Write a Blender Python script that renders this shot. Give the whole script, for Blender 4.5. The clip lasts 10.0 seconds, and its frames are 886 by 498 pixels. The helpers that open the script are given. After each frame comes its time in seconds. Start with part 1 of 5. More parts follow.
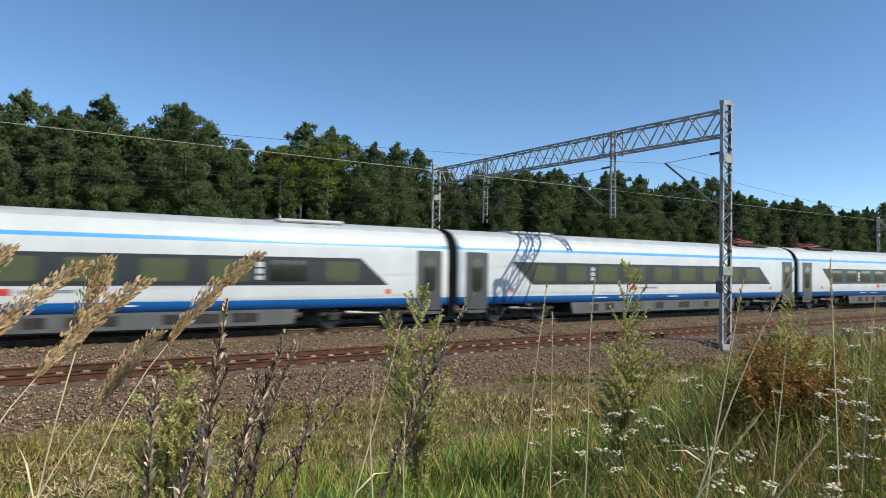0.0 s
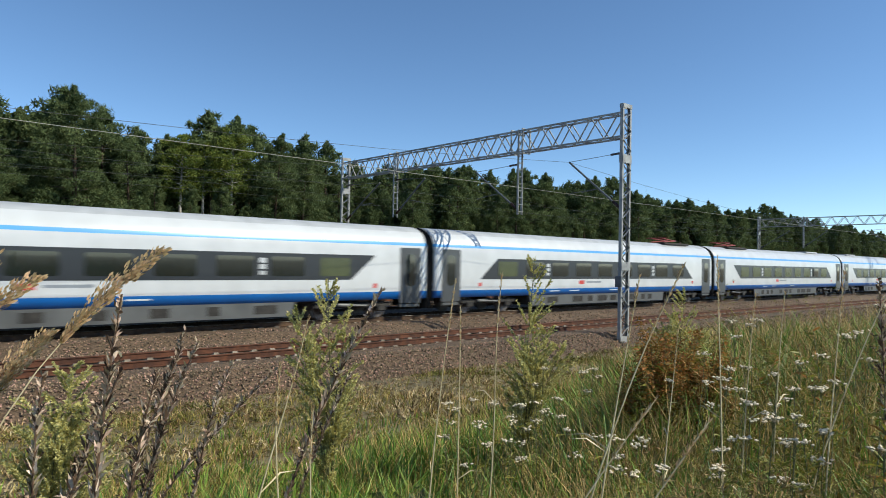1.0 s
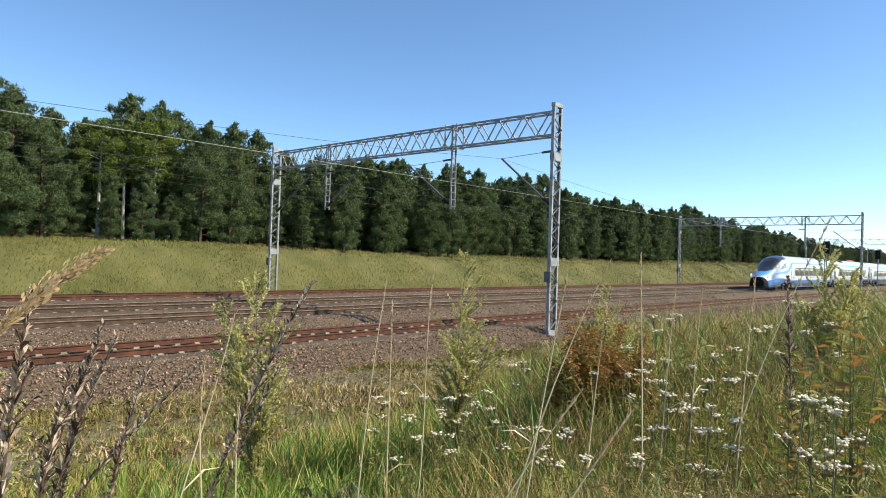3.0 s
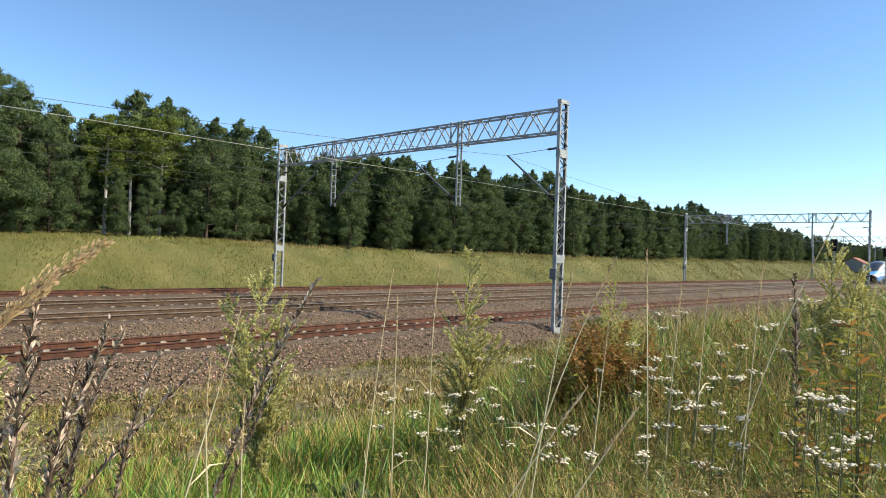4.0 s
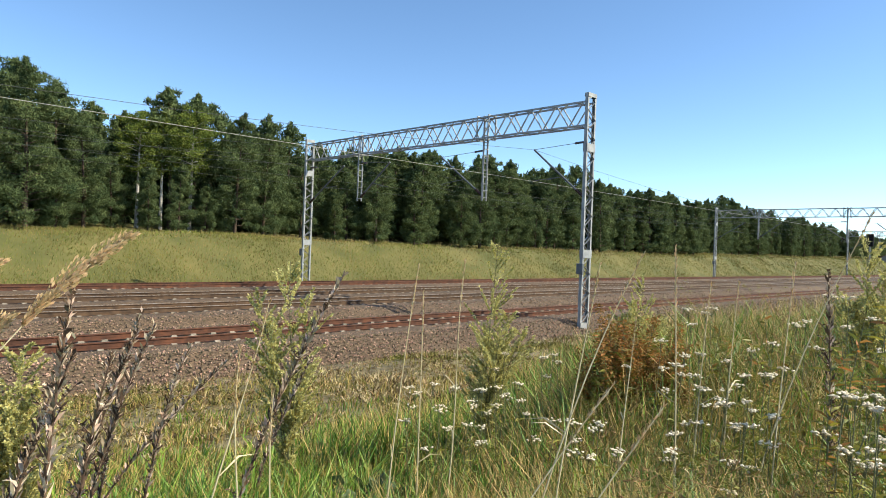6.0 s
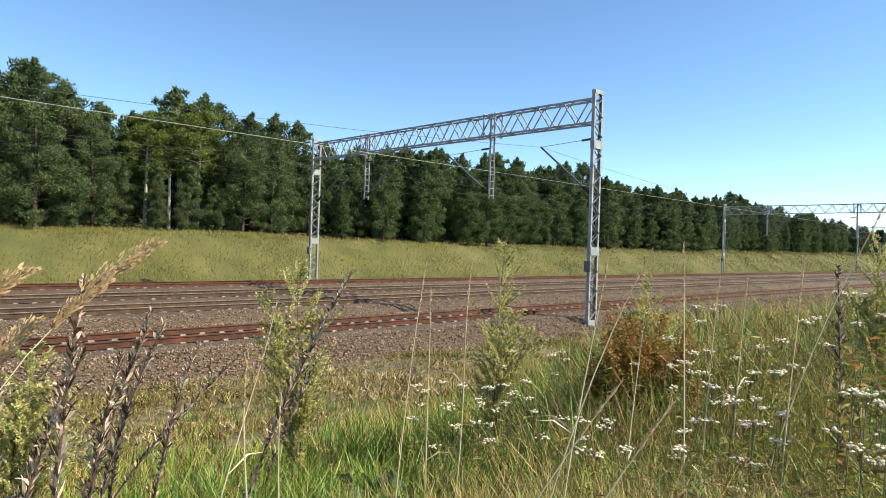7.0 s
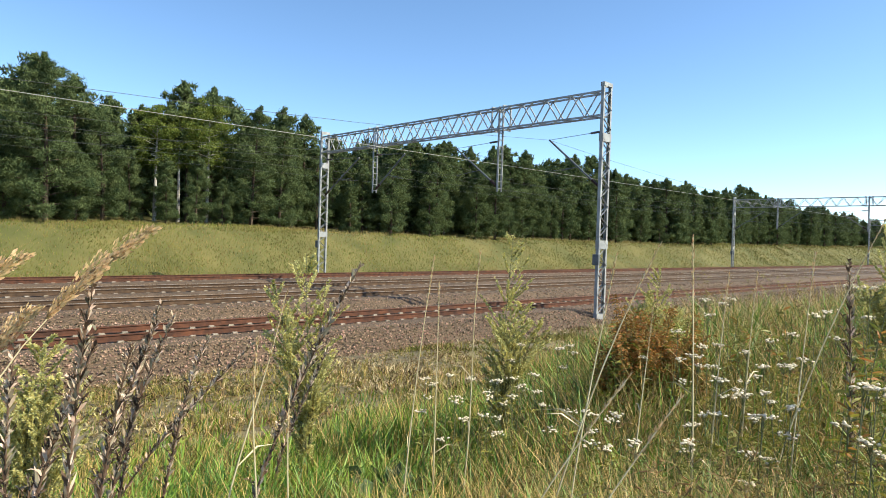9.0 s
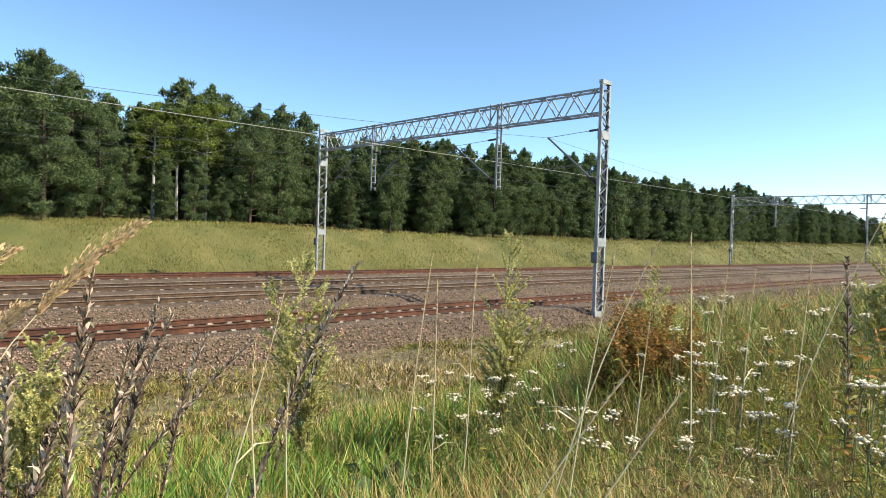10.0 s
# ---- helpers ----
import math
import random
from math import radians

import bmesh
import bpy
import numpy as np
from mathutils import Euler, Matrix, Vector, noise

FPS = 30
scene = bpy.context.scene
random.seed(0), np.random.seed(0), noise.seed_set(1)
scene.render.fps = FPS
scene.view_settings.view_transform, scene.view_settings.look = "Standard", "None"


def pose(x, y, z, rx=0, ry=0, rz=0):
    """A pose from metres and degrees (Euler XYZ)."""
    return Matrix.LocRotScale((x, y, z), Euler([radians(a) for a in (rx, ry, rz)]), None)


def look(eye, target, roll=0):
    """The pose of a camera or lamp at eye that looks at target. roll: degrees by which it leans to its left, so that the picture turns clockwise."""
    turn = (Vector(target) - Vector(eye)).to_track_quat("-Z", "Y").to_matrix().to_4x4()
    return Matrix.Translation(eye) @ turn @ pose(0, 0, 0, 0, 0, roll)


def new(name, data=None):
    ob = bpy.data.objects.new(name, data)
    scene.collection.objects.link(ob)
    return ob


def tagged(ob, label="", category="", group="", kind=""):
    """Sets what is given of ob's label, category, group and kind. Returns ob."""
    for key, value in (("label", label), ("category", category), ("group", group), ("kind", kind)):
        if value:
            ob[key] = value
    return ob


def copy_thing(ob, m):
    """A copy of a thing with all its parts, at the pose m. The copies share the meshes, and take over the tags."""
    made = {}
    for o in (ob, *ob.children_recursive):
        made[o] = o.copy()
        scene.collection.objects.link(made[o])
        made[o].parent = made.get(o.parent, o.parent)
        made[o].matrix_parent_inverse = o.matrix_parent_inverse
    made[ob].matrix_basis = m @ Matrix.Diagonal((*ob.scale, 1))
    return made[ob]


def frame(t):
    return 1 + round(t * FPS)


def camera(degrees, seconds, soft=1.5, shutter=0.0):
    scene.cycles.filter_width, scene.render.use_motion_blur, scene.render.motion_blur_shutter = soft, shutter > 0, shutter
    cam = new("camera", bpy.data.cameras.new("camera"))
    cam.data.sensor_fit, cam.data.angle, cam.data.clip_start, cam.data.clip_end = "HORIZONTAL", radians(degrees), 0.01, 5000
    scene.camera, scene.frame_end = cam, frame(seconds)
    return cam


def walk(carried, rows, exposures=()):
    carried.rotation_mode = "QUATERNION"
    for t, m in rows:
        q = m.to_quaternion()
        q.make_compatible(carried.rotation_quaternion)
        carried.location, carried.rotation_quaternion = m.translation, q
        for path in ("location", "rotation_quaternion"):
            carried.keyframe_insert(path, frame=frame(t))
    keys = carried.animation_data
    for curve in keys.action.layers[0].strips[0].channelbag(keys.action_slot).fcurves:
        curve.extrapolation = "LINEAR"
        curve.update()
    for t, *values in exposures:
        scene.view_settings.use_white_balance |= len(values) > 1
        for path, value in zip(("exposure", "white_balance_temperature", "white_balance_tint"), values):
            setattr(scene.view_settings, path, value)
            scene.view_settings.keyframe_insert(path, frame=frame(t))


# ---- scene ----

# ---------------------------------------------------------------- camera
EYE = (0.0, 0.0, 2.4)
PATH = [
    (0, -33.71, 1.51, 0.91),
    (0.5, -37.82, 1.34, 1.17),
    (1, -41.57, 1.20, 1.10),
    (1.5, -44.72, 0.99, 0.94),
    (2, -46.02, 0.89, 1.35),
    (2.5, -47.47, 0.92, 1.81),
    (4, -46.99, 0.53, 1.95),
    (4.5, -46.38, 0.34, 2.17),
    (5, -45.74, 0.21, 1.76),
    (5.5, -45.19, 0.09, 2.01),
    (7, -44.13, -0.21, 1.79),
    (7.5, -43.92, -0.31, 1.98),
    (8, -43.73, -0.51, 2.06),
    (8.5, -43.59, -0.68, 1.72),
    (9, -43.44, -0.81, 1.78),
    (9.5, -43.48, -0.90, 1.56),
    (10, -43.58, -1.01, 1.80),
]


def view(yaw, pitch, lean):
    return Matrix.Translation(EYE) @ pose(0, 0, 0, 0, 0, yaw) @ pose(0, 0, 0, 90 + pitch) @ pose(0, 0, 0, 0, 0, LEAN * lean)


LEAN = 1.0
cam = camera(67.9, 10.0, soft=0.95, shutter=0.14)
EXPOSURES = [(0, 0.15, 6250, 3), (1.0, 0.15, 6250, 3), (1.7, 0.15, 6200, 3), (2.1, 0.2, 6250, 3), (2.5, 0.48, 6300, 3), (3.2, 0.65, 6450, 3), (4.5, 0.75, 6550, 3), (7.0, 0.8, 6600, 3), (10.0, 0.9, 6600, 3)]
walk(cam, [(t, view(a, b, c)) for t, a, b, c in PATH], EXPOSURES)

# ---------------------------------------------------------------- daylight
SUN_TO = Vector((0.75, -1.0, 1.0)).normalized()
world = bpy.data.worlds.new("sky")
scene.world = world
world.use_nodes = True
sky = world.node_tree.nodes.new("ShaderNodeTexSky")
sky.sky_type = "NISHITA"
sky.sun_disc = False
sky.sun_elevation = math.asin(SUN_TO.z)
sky.sun_rotation = math.atan2(SUN_TO.x, SUN_TO.y)
sky.air_density, sky.dust_density, sky.ozone_density = 0.65, 0.1, 2.2
back = world.node_tree.nodes["Background"]
back.inputs[1].default_value = 0.15
deep = world.node_tree.nodes.new("ShaderNodeHueSaturation")
deep.inputs["Saturation"].default_value = 1.06
world.node_tree.links.new(sky.outputs[0], deep.inputs["Color"])
world.node_tree.links.new(deep.outputs["Color"], back.inputs[0])
sun_data = bpy.data.lights.new("sun", "SUN")
sun_data.energy, sun_data.angle, sun_data.color = 4.9, radians(0.55), (1.0, 0.91, 0.76)
sun = new("sun", sun_data)
sun.matrix_world = look(SUN_TO * 60, (0, 0, 0))


# ---------------------------------------------------------------- materials
def node_material(name, rough=0.7, metal=0.0):
    m = bpy.data.materials.new(name)
    m.use_nodes = True
    b = m.node_tree.nodes["Principled BSDF"]
    b.inputs["Roughness"].default_value = rough
    b.inputs["Metallic"].default_value = metal
    return m, m.node_tree, b


def surface(name, dark, light, scale=4.0, rough=0.7, metal=0.0, bump=0.0, bump_scale=40.0, broad=0.0, broad_scale=0.3,
            rand="", rand_amount=0.0, spec=0.5, trans=0.0):
    """A colour between dark and light by fine noise, with broad patches, relief and some change from piece to piece."""
    m, tree, b = node_material(name, rough, metal)
    n, link = tree.nodes, tree.links
    co = n.new("ShaderNodeTexCoord")
    fine = n.new("ShaderNodeTexNoise")
    fine.inputs["Scale"].default_value, fine.inputs["Detail"].default_value = scale, 6.0
    link.new(co.outputs["Object"], fine.inputs["Vector"])
    ramp = n.new("ShaderNodeValToRGB")
    ramp.color_ramp.elements[0].position, ramp.color_ramp.elements[1].position = 0.3, 0.7
    ramp.color_ramp.elements[0].color, ramp.color_ramp.elements[1].color = (*dark, 1), (*light, 1)
    link.new(fine.outputs["Fac"], ramp.inputs["Fac"])
    colour = ramp.outputs["Color"]
    if broad:
        wide = n.new("ShaderNodeTexNoise")
        wide.inputs["Scale"].default_value, wide.inputs["Detail"].default_value = broad_scale, 3.0
        link.new(co.outputs["Object"], wide.inputs["Vector"])
        span = n.new("ShaderNodeMapRange")
        span.inputs["To Min"].default_value, span.inputs["To Max"].default_value = 1 - broad, 1 + broad
        span.inputs["From Min"].default_value, span.inputs["From Max"].default_value = 0.3, 0.7
        link.new(wide.outputs["Fac"], span.inputs["Value"])
        hsv = n.new("ShaderNodeHueSaturation")
        link.new(colour, hsv.inputs["Color"])
        link.new(span.outputs["Result"], hsv.inputs["Value"])
        colour = hsv.outputs["Color"]
    if rand:
        if rand == "object":
            src = n.new("ShaderNodeObjectInfo").outputs["Random"]
        else:
            src = n.new("ShaderNodeNewGeometry").outputs["Random Per Island"]
        span = n.new("ShaderNodeMapRange")
        span.inputs["To Min"].default_value, span.inputs["To Max"].default_value = 1 - rand_amount, 1 + rand_amount
        link.new(src, span.inputs["Value"])
        hue = n.new("ShaderNodeMapRange")
        hue.inputs["To Min"].default_value, hue.inputs["To Max"].default_value = 0.5 + 0.05 * rand_amount, 0.5 - 0.05 * rand_amount
        link.new(src, hue.inputs["Value"])
        hsv = n.new("ShaderNodeHueSaturation")
        link.new(colour, hsv.inputs["Color"])
        link.new(span.outputs["Result"], hsv.inputs["Value"])
        link.new(hue.outputs["Result"], hsv.inputs["Hue"])
        colour = hsv.outputs["Color"]
    link.new(colour, b.inputs["Base Color"])
    b.inputs["Specular IOR Level"].default_value = spec
    if bump:
        rel = n.new("ShaderNodeTexNoise")
        rel.inputs["Scale"].default_value, rel.inputs["Detail"].default_value = bump_scale, 4.0
        link.new(co.outputs["Object"], rel.inputs["Vector"])
        bp = n.new("ShaderNodeBump")
        bp.inputs["Strength"].default_value, bp.inputs["Distance"].default_value = bump, 0.02
        link.new(rel.outputs["Fac"], bp.inputs["Height"])
        link.new(bp.outputs["Normal"], b.inputs["Normal"])
    if trans:
        leaf = n.new("ShaderNodeBsdfTranslucent")
        link.new(colour, leaf.inputs["Color"])
        mix = n.new("ShaderNodeMixShader")
        mix.inputs["Fac"].default_value = trans
        out = n["Material Output"]
        link.new(b.outputs["BSDF"], mix.inputs[1])
        link.new(leaf.outputs["BSDF"], mix.inputs[2])
        link.new(mix.outputs["Shader"], out.inputs["Surface"])
    return m


M = {}
M["ground"] = surface("meadow soil", (0.065, 0.052, 0.024), (0.22, 0.175, 0.082), 5.0, 0.95, bump=0.6, bump_scale=12, broad=0.35, broad_scale=0.25)
M["ballast"] = surface("crushed stone", (0.025, 0.016, 0.0095), (0.175, 0.112, 0.065), 17.0, 0.9, bump=1.0, bump_scale=16, broad=0.2, broad_scale=0.5)
M["stone"] = surface("loose ballast stone", (0.075, 0.050, 0.032), (0.38, 0.265, 0.165), 9.0, 0.9, bump=0.3, rand="island", rand_amount=0.75)
M["rust"] = surface("rusty rail steel", (0.042, 0.015, 0.007), (0.125, 0.043, 0.018), 5.0, 0.8, 0.1, bump=0.3, bump_scale=60, broad=0.25, broad_scale=0.8)
M["rail_side"] = surface("brown rail steel", (0.040, 0.021, 0.010), (0.110, 0.060, 0.029), 5.0, 0.7, 0.2, bump=0.2, bump_scale=60, broad=0.2)
M["rail_top"] = surface("worn bright rail head", (0.36, 0.32, 0.27), (0.60, 0.55, 0.48), 8.0, 0.5, 0.3)
M["concrete"] = surface("sleeper concrete", (0.20, 0.165, 0.125), (0.42, 0.36, 0.29), 6.0, 0.9, bump=0.3, rand="object", rand_amount=0.25)
M["concrete_far"] = surface("distant sleeper concrete", (0.20, 0.17, 0.14), (0.42, 0.37, 0.31), 6.0, 0.9, rand="island", rand_amount=0.25)
M["galv"] = surface("galvanised steel", (0.21, 0.215, 0.215), (0.37, 0.37, 0.36), 3.0, 0.55, 0.1, broad=0.15, broad_scale=1.0)
M["porcelain"] = surface("dark brown insulator", (0.03, 0.018, 0.015), (0.06, 0.035, 0.03), 10, 0.25)
M["wire"] = surface("copper wire", (0.30, 0.28, 0.22), (0.42, 0.40, 0.33), 2.0, 0.45, 0.3)
M["dark_wire"] = surface("tarnished copper wire", (0.03, 0.035, 0.03), (0.07, 0.075, 0.065), 2.0, 0.6, 0.2)
M["bark"] = surface("pine bark", (0.035, 0.024, 0.017), (0.10, 0.065, 0.042), 6.0, 0.95, bump=0.8, bump_scale=20)
M["birch"] = surface("birch bark", (0.25, 0.22, 0.19), (0.55, 0.52, 0.48), 5.0, 0.8, bump=0.3)
M["needles"] = surface("pine needles", (0.064, 0.096, 0.039), (0.145, 0.178, 0.070), 0.7, 0.85, rand="island", rand_amount=0.25, spec=0.15, trans=0.3)
M["leaves"] = surface("birch leaves", (0.10, 0.14, 0.028), (0.20, 0.235, 0.05), 1.5, 0.7, rand="island", rand_amount=0.25, spec=0.15, trans=0.42)


# ---------------------------------------------------------------- mesh tools
def part(name, bm, material, parent=None, label=""):
    """One mesh object from a bmesh, under a thing or a part."""
    data = bpy.data.meshes.new(name)
    bm.to_mesh(data)
    bm.free()
    for mat in (material if isinstance(material, (list, tuple)) else [material]):
        data.materials.append(mat)
    ob = new(name, data)
    if parent is not None:
        ob.parent = parent
    if label:
        ob["label"] = label
    return ob


def mesh_part(name, verts, faces, material, parent=None, label="", slots=None, smooth=False):
    data = bpy.data.meshes.new(name)
    data.from_pydata(verts, [], faces)
    for mat in (material if isinstance(material, (list, tuple)) else [material]):
        data.materials.append(mat)
    if slots is not None:
        data.polygons.foreach_set("material_index", np.array(slots, dtype=np.int32))
    if smooth:
        data.polygons.foreach_set("use_smooth", np.ones(len(data.polygons), dtype=bool))
    data.update()
    ob = new(name, data)
    if parent is not None:
        ob.parent = parent
    if label:
        ob["label"] = label
    return ob


def box(bm, x0, y0, z0, x1, y1, z1, bevel=0.0):
    made = bmesh.ops.create_cube(bm, size=1.0, matrix=Matrix.LocRotScale(
        ((x0 + x1) / 2, (y0 + y1) / 2, (z0 + z1) / 2), None, (abs(x1 - x0), abs(y1 - y0), abs(z1 - z0))))
    if bevel:
        edges = list({e for v in made["verts"] for e in v.link_edges})
        bmesh.ops.bevel(bm, geom=edges, offset=bevel, segments=1, affect="EDGES")


def bar(bm, a, b, w, d=None):
    """A square bar from a to b."""
    a, b = Vector(a), Vector(b)
    way = b - a
    m = Matrix.Translation((a + b) / 2) @ way.to_track_quat("Z", "Y").to_matrix().to_4x4() @ Matrix.Diagonal((w, d or w, way.length, 1))
    bmesh.ops.create_cube(bm, size=1.0, matrix=m)


def rod(bm, a, b, r0, r1=None, n=6, caps=True):
    a, b = Vector(a), Vector(b)
    way = b - a
    m = Matrix.Translation((a + b) / 2) @ way.to_track_quat("Z", "Y").to_matrix().to_4x4()
    bmesh.ops.create_cone(bm, cap_ends=caps, segments=n, radius1=r0, radius2=r0 if r1 is None else r1, depth=way.length, matrix=m)


def smooth_step(a, b, x):
    u = min(1.0, max(0.0, (x - a) / (b - a)))
    return u * u * (3 - 2 * u)


def thing(name, label, category, group="", kind="", at=(0, 0, 0)):
    ob = new(name)
    ob.location = at
    return tagged(ob, label, category, group, kind)


# ---------------------------------------------------------------- ground
PROFILE = [(-400, 1.0), (-3, 1.0), (0, 0.9), (2, 0.72), (4, 0.38), (6, -0.05), (8, -0.38), (10, -0.58), (14.5, -0.85), (20, -0.9),
           (34.5, -0.7), (36.5, -0.8), (39, -1.05), (43.5, -1.05), (45.5, -0.5), (50.5, 2.3), (52.5, 2.65), (55, 2.75), (60, 3.5), (90, 6.0), (3000, 6.0)]

# how much the crest of the bank rises or falls along the line
BANK_RISE = ((12, 30, 50, 88, 190, 260), (0.0, -0.1, -0.27, -0.3, 0.85, 1.5))


def ground_z(x, y):
    z = float(np.interp(y, [p[0] for p in PROFILE], [p[1] for p in PROFILE]))
    z += 0.55 * smooth_step(4, 12, x) * (1 - smooth_step(5, 11, y)) * smooth_step(-6, 1, y)
    z += float(np.interp(x, BANK_RISE[0], BANK_RISE[1])) * smooth_step(44, 52, y) + 0.25 * smooth_step(46, 52, y)
    if y < 15 or 44 < y < 120:
        k = min(1.0, (15 - y) / 3) if y < 15 else min(1.0, (y - 44) / 5)
        z += k * (0.10 * noise.noise((x * 0.35, y * 0.35, 0)) + 0.25 * noise.noise((x * 0.06, y * 0.06, 3)) * (0.3 if y < 15 else 1.0))
    return z


def meadow_material():
    """Brown soil on the near slope, olive turf on the far bank."""
    m = M["ground"]
    n, link = m.node_tree.nodes, m.node_tree.links
    b = n["Principled BSDF"]
    old = b.inputs["Base Color"].links[0].from_socket
    co = n.new("ShaderNodeTexCoord")
    split = n.new("ShaderNodeSeparateXYZ")
    link.new(co.outputs["Object"], split.inputs["Vector"])
    fac = n.new("ShaderNodeMapRange")
    fac.inputs["From Min"].default_value, fac.inputs["From Max"].default_value = 34.0, 37.0
    link.new(split.outputs["Y"], fac.inputs["Value"])
    turf = n.new("ShaderNodeTexNoise")
    turf.inputs["Scale"].default_value, turf.inputs["Detail"].default_value = 0.35, 9.0
    link.new(co.outputs["Object"], turf.inputs["Vector"])
    ramp = n.new("ShaderNodeValToRGB")
    ramp.color_ramp.elements[0].position, ramp.color_ramp.elements[1].position = 0.32, 0.7
    ramp.color_ramp.elements[0].color, ramp.color_ramp.elements[1].color = (0.074, 0.078, 0.018, 1), (0.150, 0.128, 0.038, 1)
    link.new(turf.outputs["Fac"], ramp.inputs["Fac"])
    mix = n.new("ShaderNodeMix")
    mix.data_type = "RGBA"
    link.new(fac.outputs["Result"], mix.inputs["Factor"])
    for s in mix.inputs:
        if s.type == "RGBA" and s.name == "A":
            link.new(old, s)
        if s.type == "RGBA" and s.name == "B":
            link.new(ramp.outputs["Color"], s)
    for s in mix.outputs:
        if s.type == "RGBA":
            link.new(s, b.inputs["Base Color"])


meadow_material()


def build_ground():
    xs = sorted({*np.arange(-2600, -60, 120.0).tolist(), *np.arange(-60, -10, 4.0).tolist(), *np.arange(-10, 40, 0.6).tolist(),
                 *np.arange(40, 120, 2.0).tolist(), *np.arange(120, 400, 8.0).tolist(), *np.arange(400, 2800, 150.0).tolist()})
    ys = sorted({*np.arange(-2600, -60, 150.0).tolist(), *np.arange(-60, -4, 6.0).tolist(), *np.arange(-4, 16, 0.5).tolist(),
                 *np.arange(16, 36, 2.0).tolist(), *np.arange(36, 57, 0.6).tolist(), *np.arange(56, 110, 6.0).tolist(), *np.arange(110, 2800, 180.0).tolist()})
    verts = [(x, y, ground_z(x, y)) for y in ys for x in xs]
    w = len(xs)
    faces = [(j * w + i, j * w + i + 1, (j + 1) * w + i + 1, (j + 1) * w + i) for j in range(len(ys) - 1) for i in range(w - 1)]
    ob = mesh_part("ground", verts, faces, M["ground"], smooth=True)
    tagged(ob, "grassy ground sloping down to the railway and up a bank", "ground", kind="structure")


build_ground()

# ---------------------------------------------------------------- railway tracks
# centre line, rail head height
TRACKS = {"siding": (18.0, -0.18), "main": (23.9, 0.0), "second": (28.15, 0.08), "far": (32.4, 0.22)}
RAIL = [(-0.075, 0), (0.075, 0), (0.075, 0.012), (0.012, 0.03), (0.012, 0.125), (0.036, 0.14), (0.036, 0.166), (0.03, 0.172),
        (-0.03, 0.172), (-0.036, 0.166), (-0.036, 0.14), (-0.012, 0.125), (-0.012, 0.03), (-0.075, 0.012)]
X0, X1 = -120.0, 900.0


def rail_mesh(profile, x0, x1, y, z):
    n = len(profile)
    verts = [(x, y + a, z + b) for x in (x0, x1) for a, b in profile]
    faces = [(i, (i + 1) % n, n + (i + 1) % n, n + i) for i in range(n)] + [tuple(range(n)), tuple(range(2 * n - 1, n - 1, -1))]
    return verts, faces


BED_1, BED_2 = -0.386, -0.209


def build_ballast():
    # one bed under the siding, one under the three other tracks
    for name, edge in (("ballast_bed_1", [(14.6, -0.92), (15.9, BED_1), (20.6, BED_1), (21.6, -0.62)]),
                       ("ballast_bed_2", [(20.9, -0.66), (21.8, BED_2), (26.0, BED_2), (26.3, -0.130), (30.1, -0.130), (30.5, 0.010), (34.2, 0.010), (35.8, -0.75)])):
        ys = np.arange(edge[0][0], edge[-1][0] + 0.01, 0.14)
        xs = np.concatenate([np.arange(X0, -8, 6.0), np.arange(-8, 70, 0.25), np.arange(70, 160, 2.0), np.arange(160, X1 + 1, 20.0)])
        verts = []
        for y in ys:
            base = np.interp(y, [p[0] for p in edge], [p[1] for p in edge])
            off = min(abs(y - yc) for yc, _ in TRACKS.values())
            base += 0.04 * smooth_step(0.85, 1.02, off) * (1 - smooth_step(1.5, 2.2, off))
            for x in xs:
                verts.append((x, y, base + 0.042 * noise.noise((x * 3.1, y * 3.1, 1)) + 0.02 * noise.noise((x * 0.5, y * 0.5, 5))))
        w = len(xs)
        faces = [(j * w + i, j * w + i + 1, (j + 1) * w + i + 1, (j + 1) * w + i) for j in range(len(ys) - 1) for i in range(w - 1)]
        ob = mesh_part(name, verts, faces, M["ballast"])
        tagged(ob, "bed of reddish-grey crushed stone ballast", "ballast", kind="structure")


build_ballast()


def sleeper_data(name, mat):
    bm = bmesh.new()
    box(bm, -0.13, -1.3, -0.2, 0.13, 1.3, 0.0, 0.02)
    for s in (-1, 1):
        box(bm, -0.08, s * 0.62, 0.0, 0.08, s * 0.90, 0.02)
        for d in (-0.11, 0.11):
            box(bm, -0.07, s * 0.7535 + d - 0.03, 0.02, 0.07, s * 0.7535 + d + 0.03, 0.045)
    data = bpy.data.meshes.new(name)
    bm.to_mesh(data)
    bm.free()
    data.materials.append(mat)
    return data


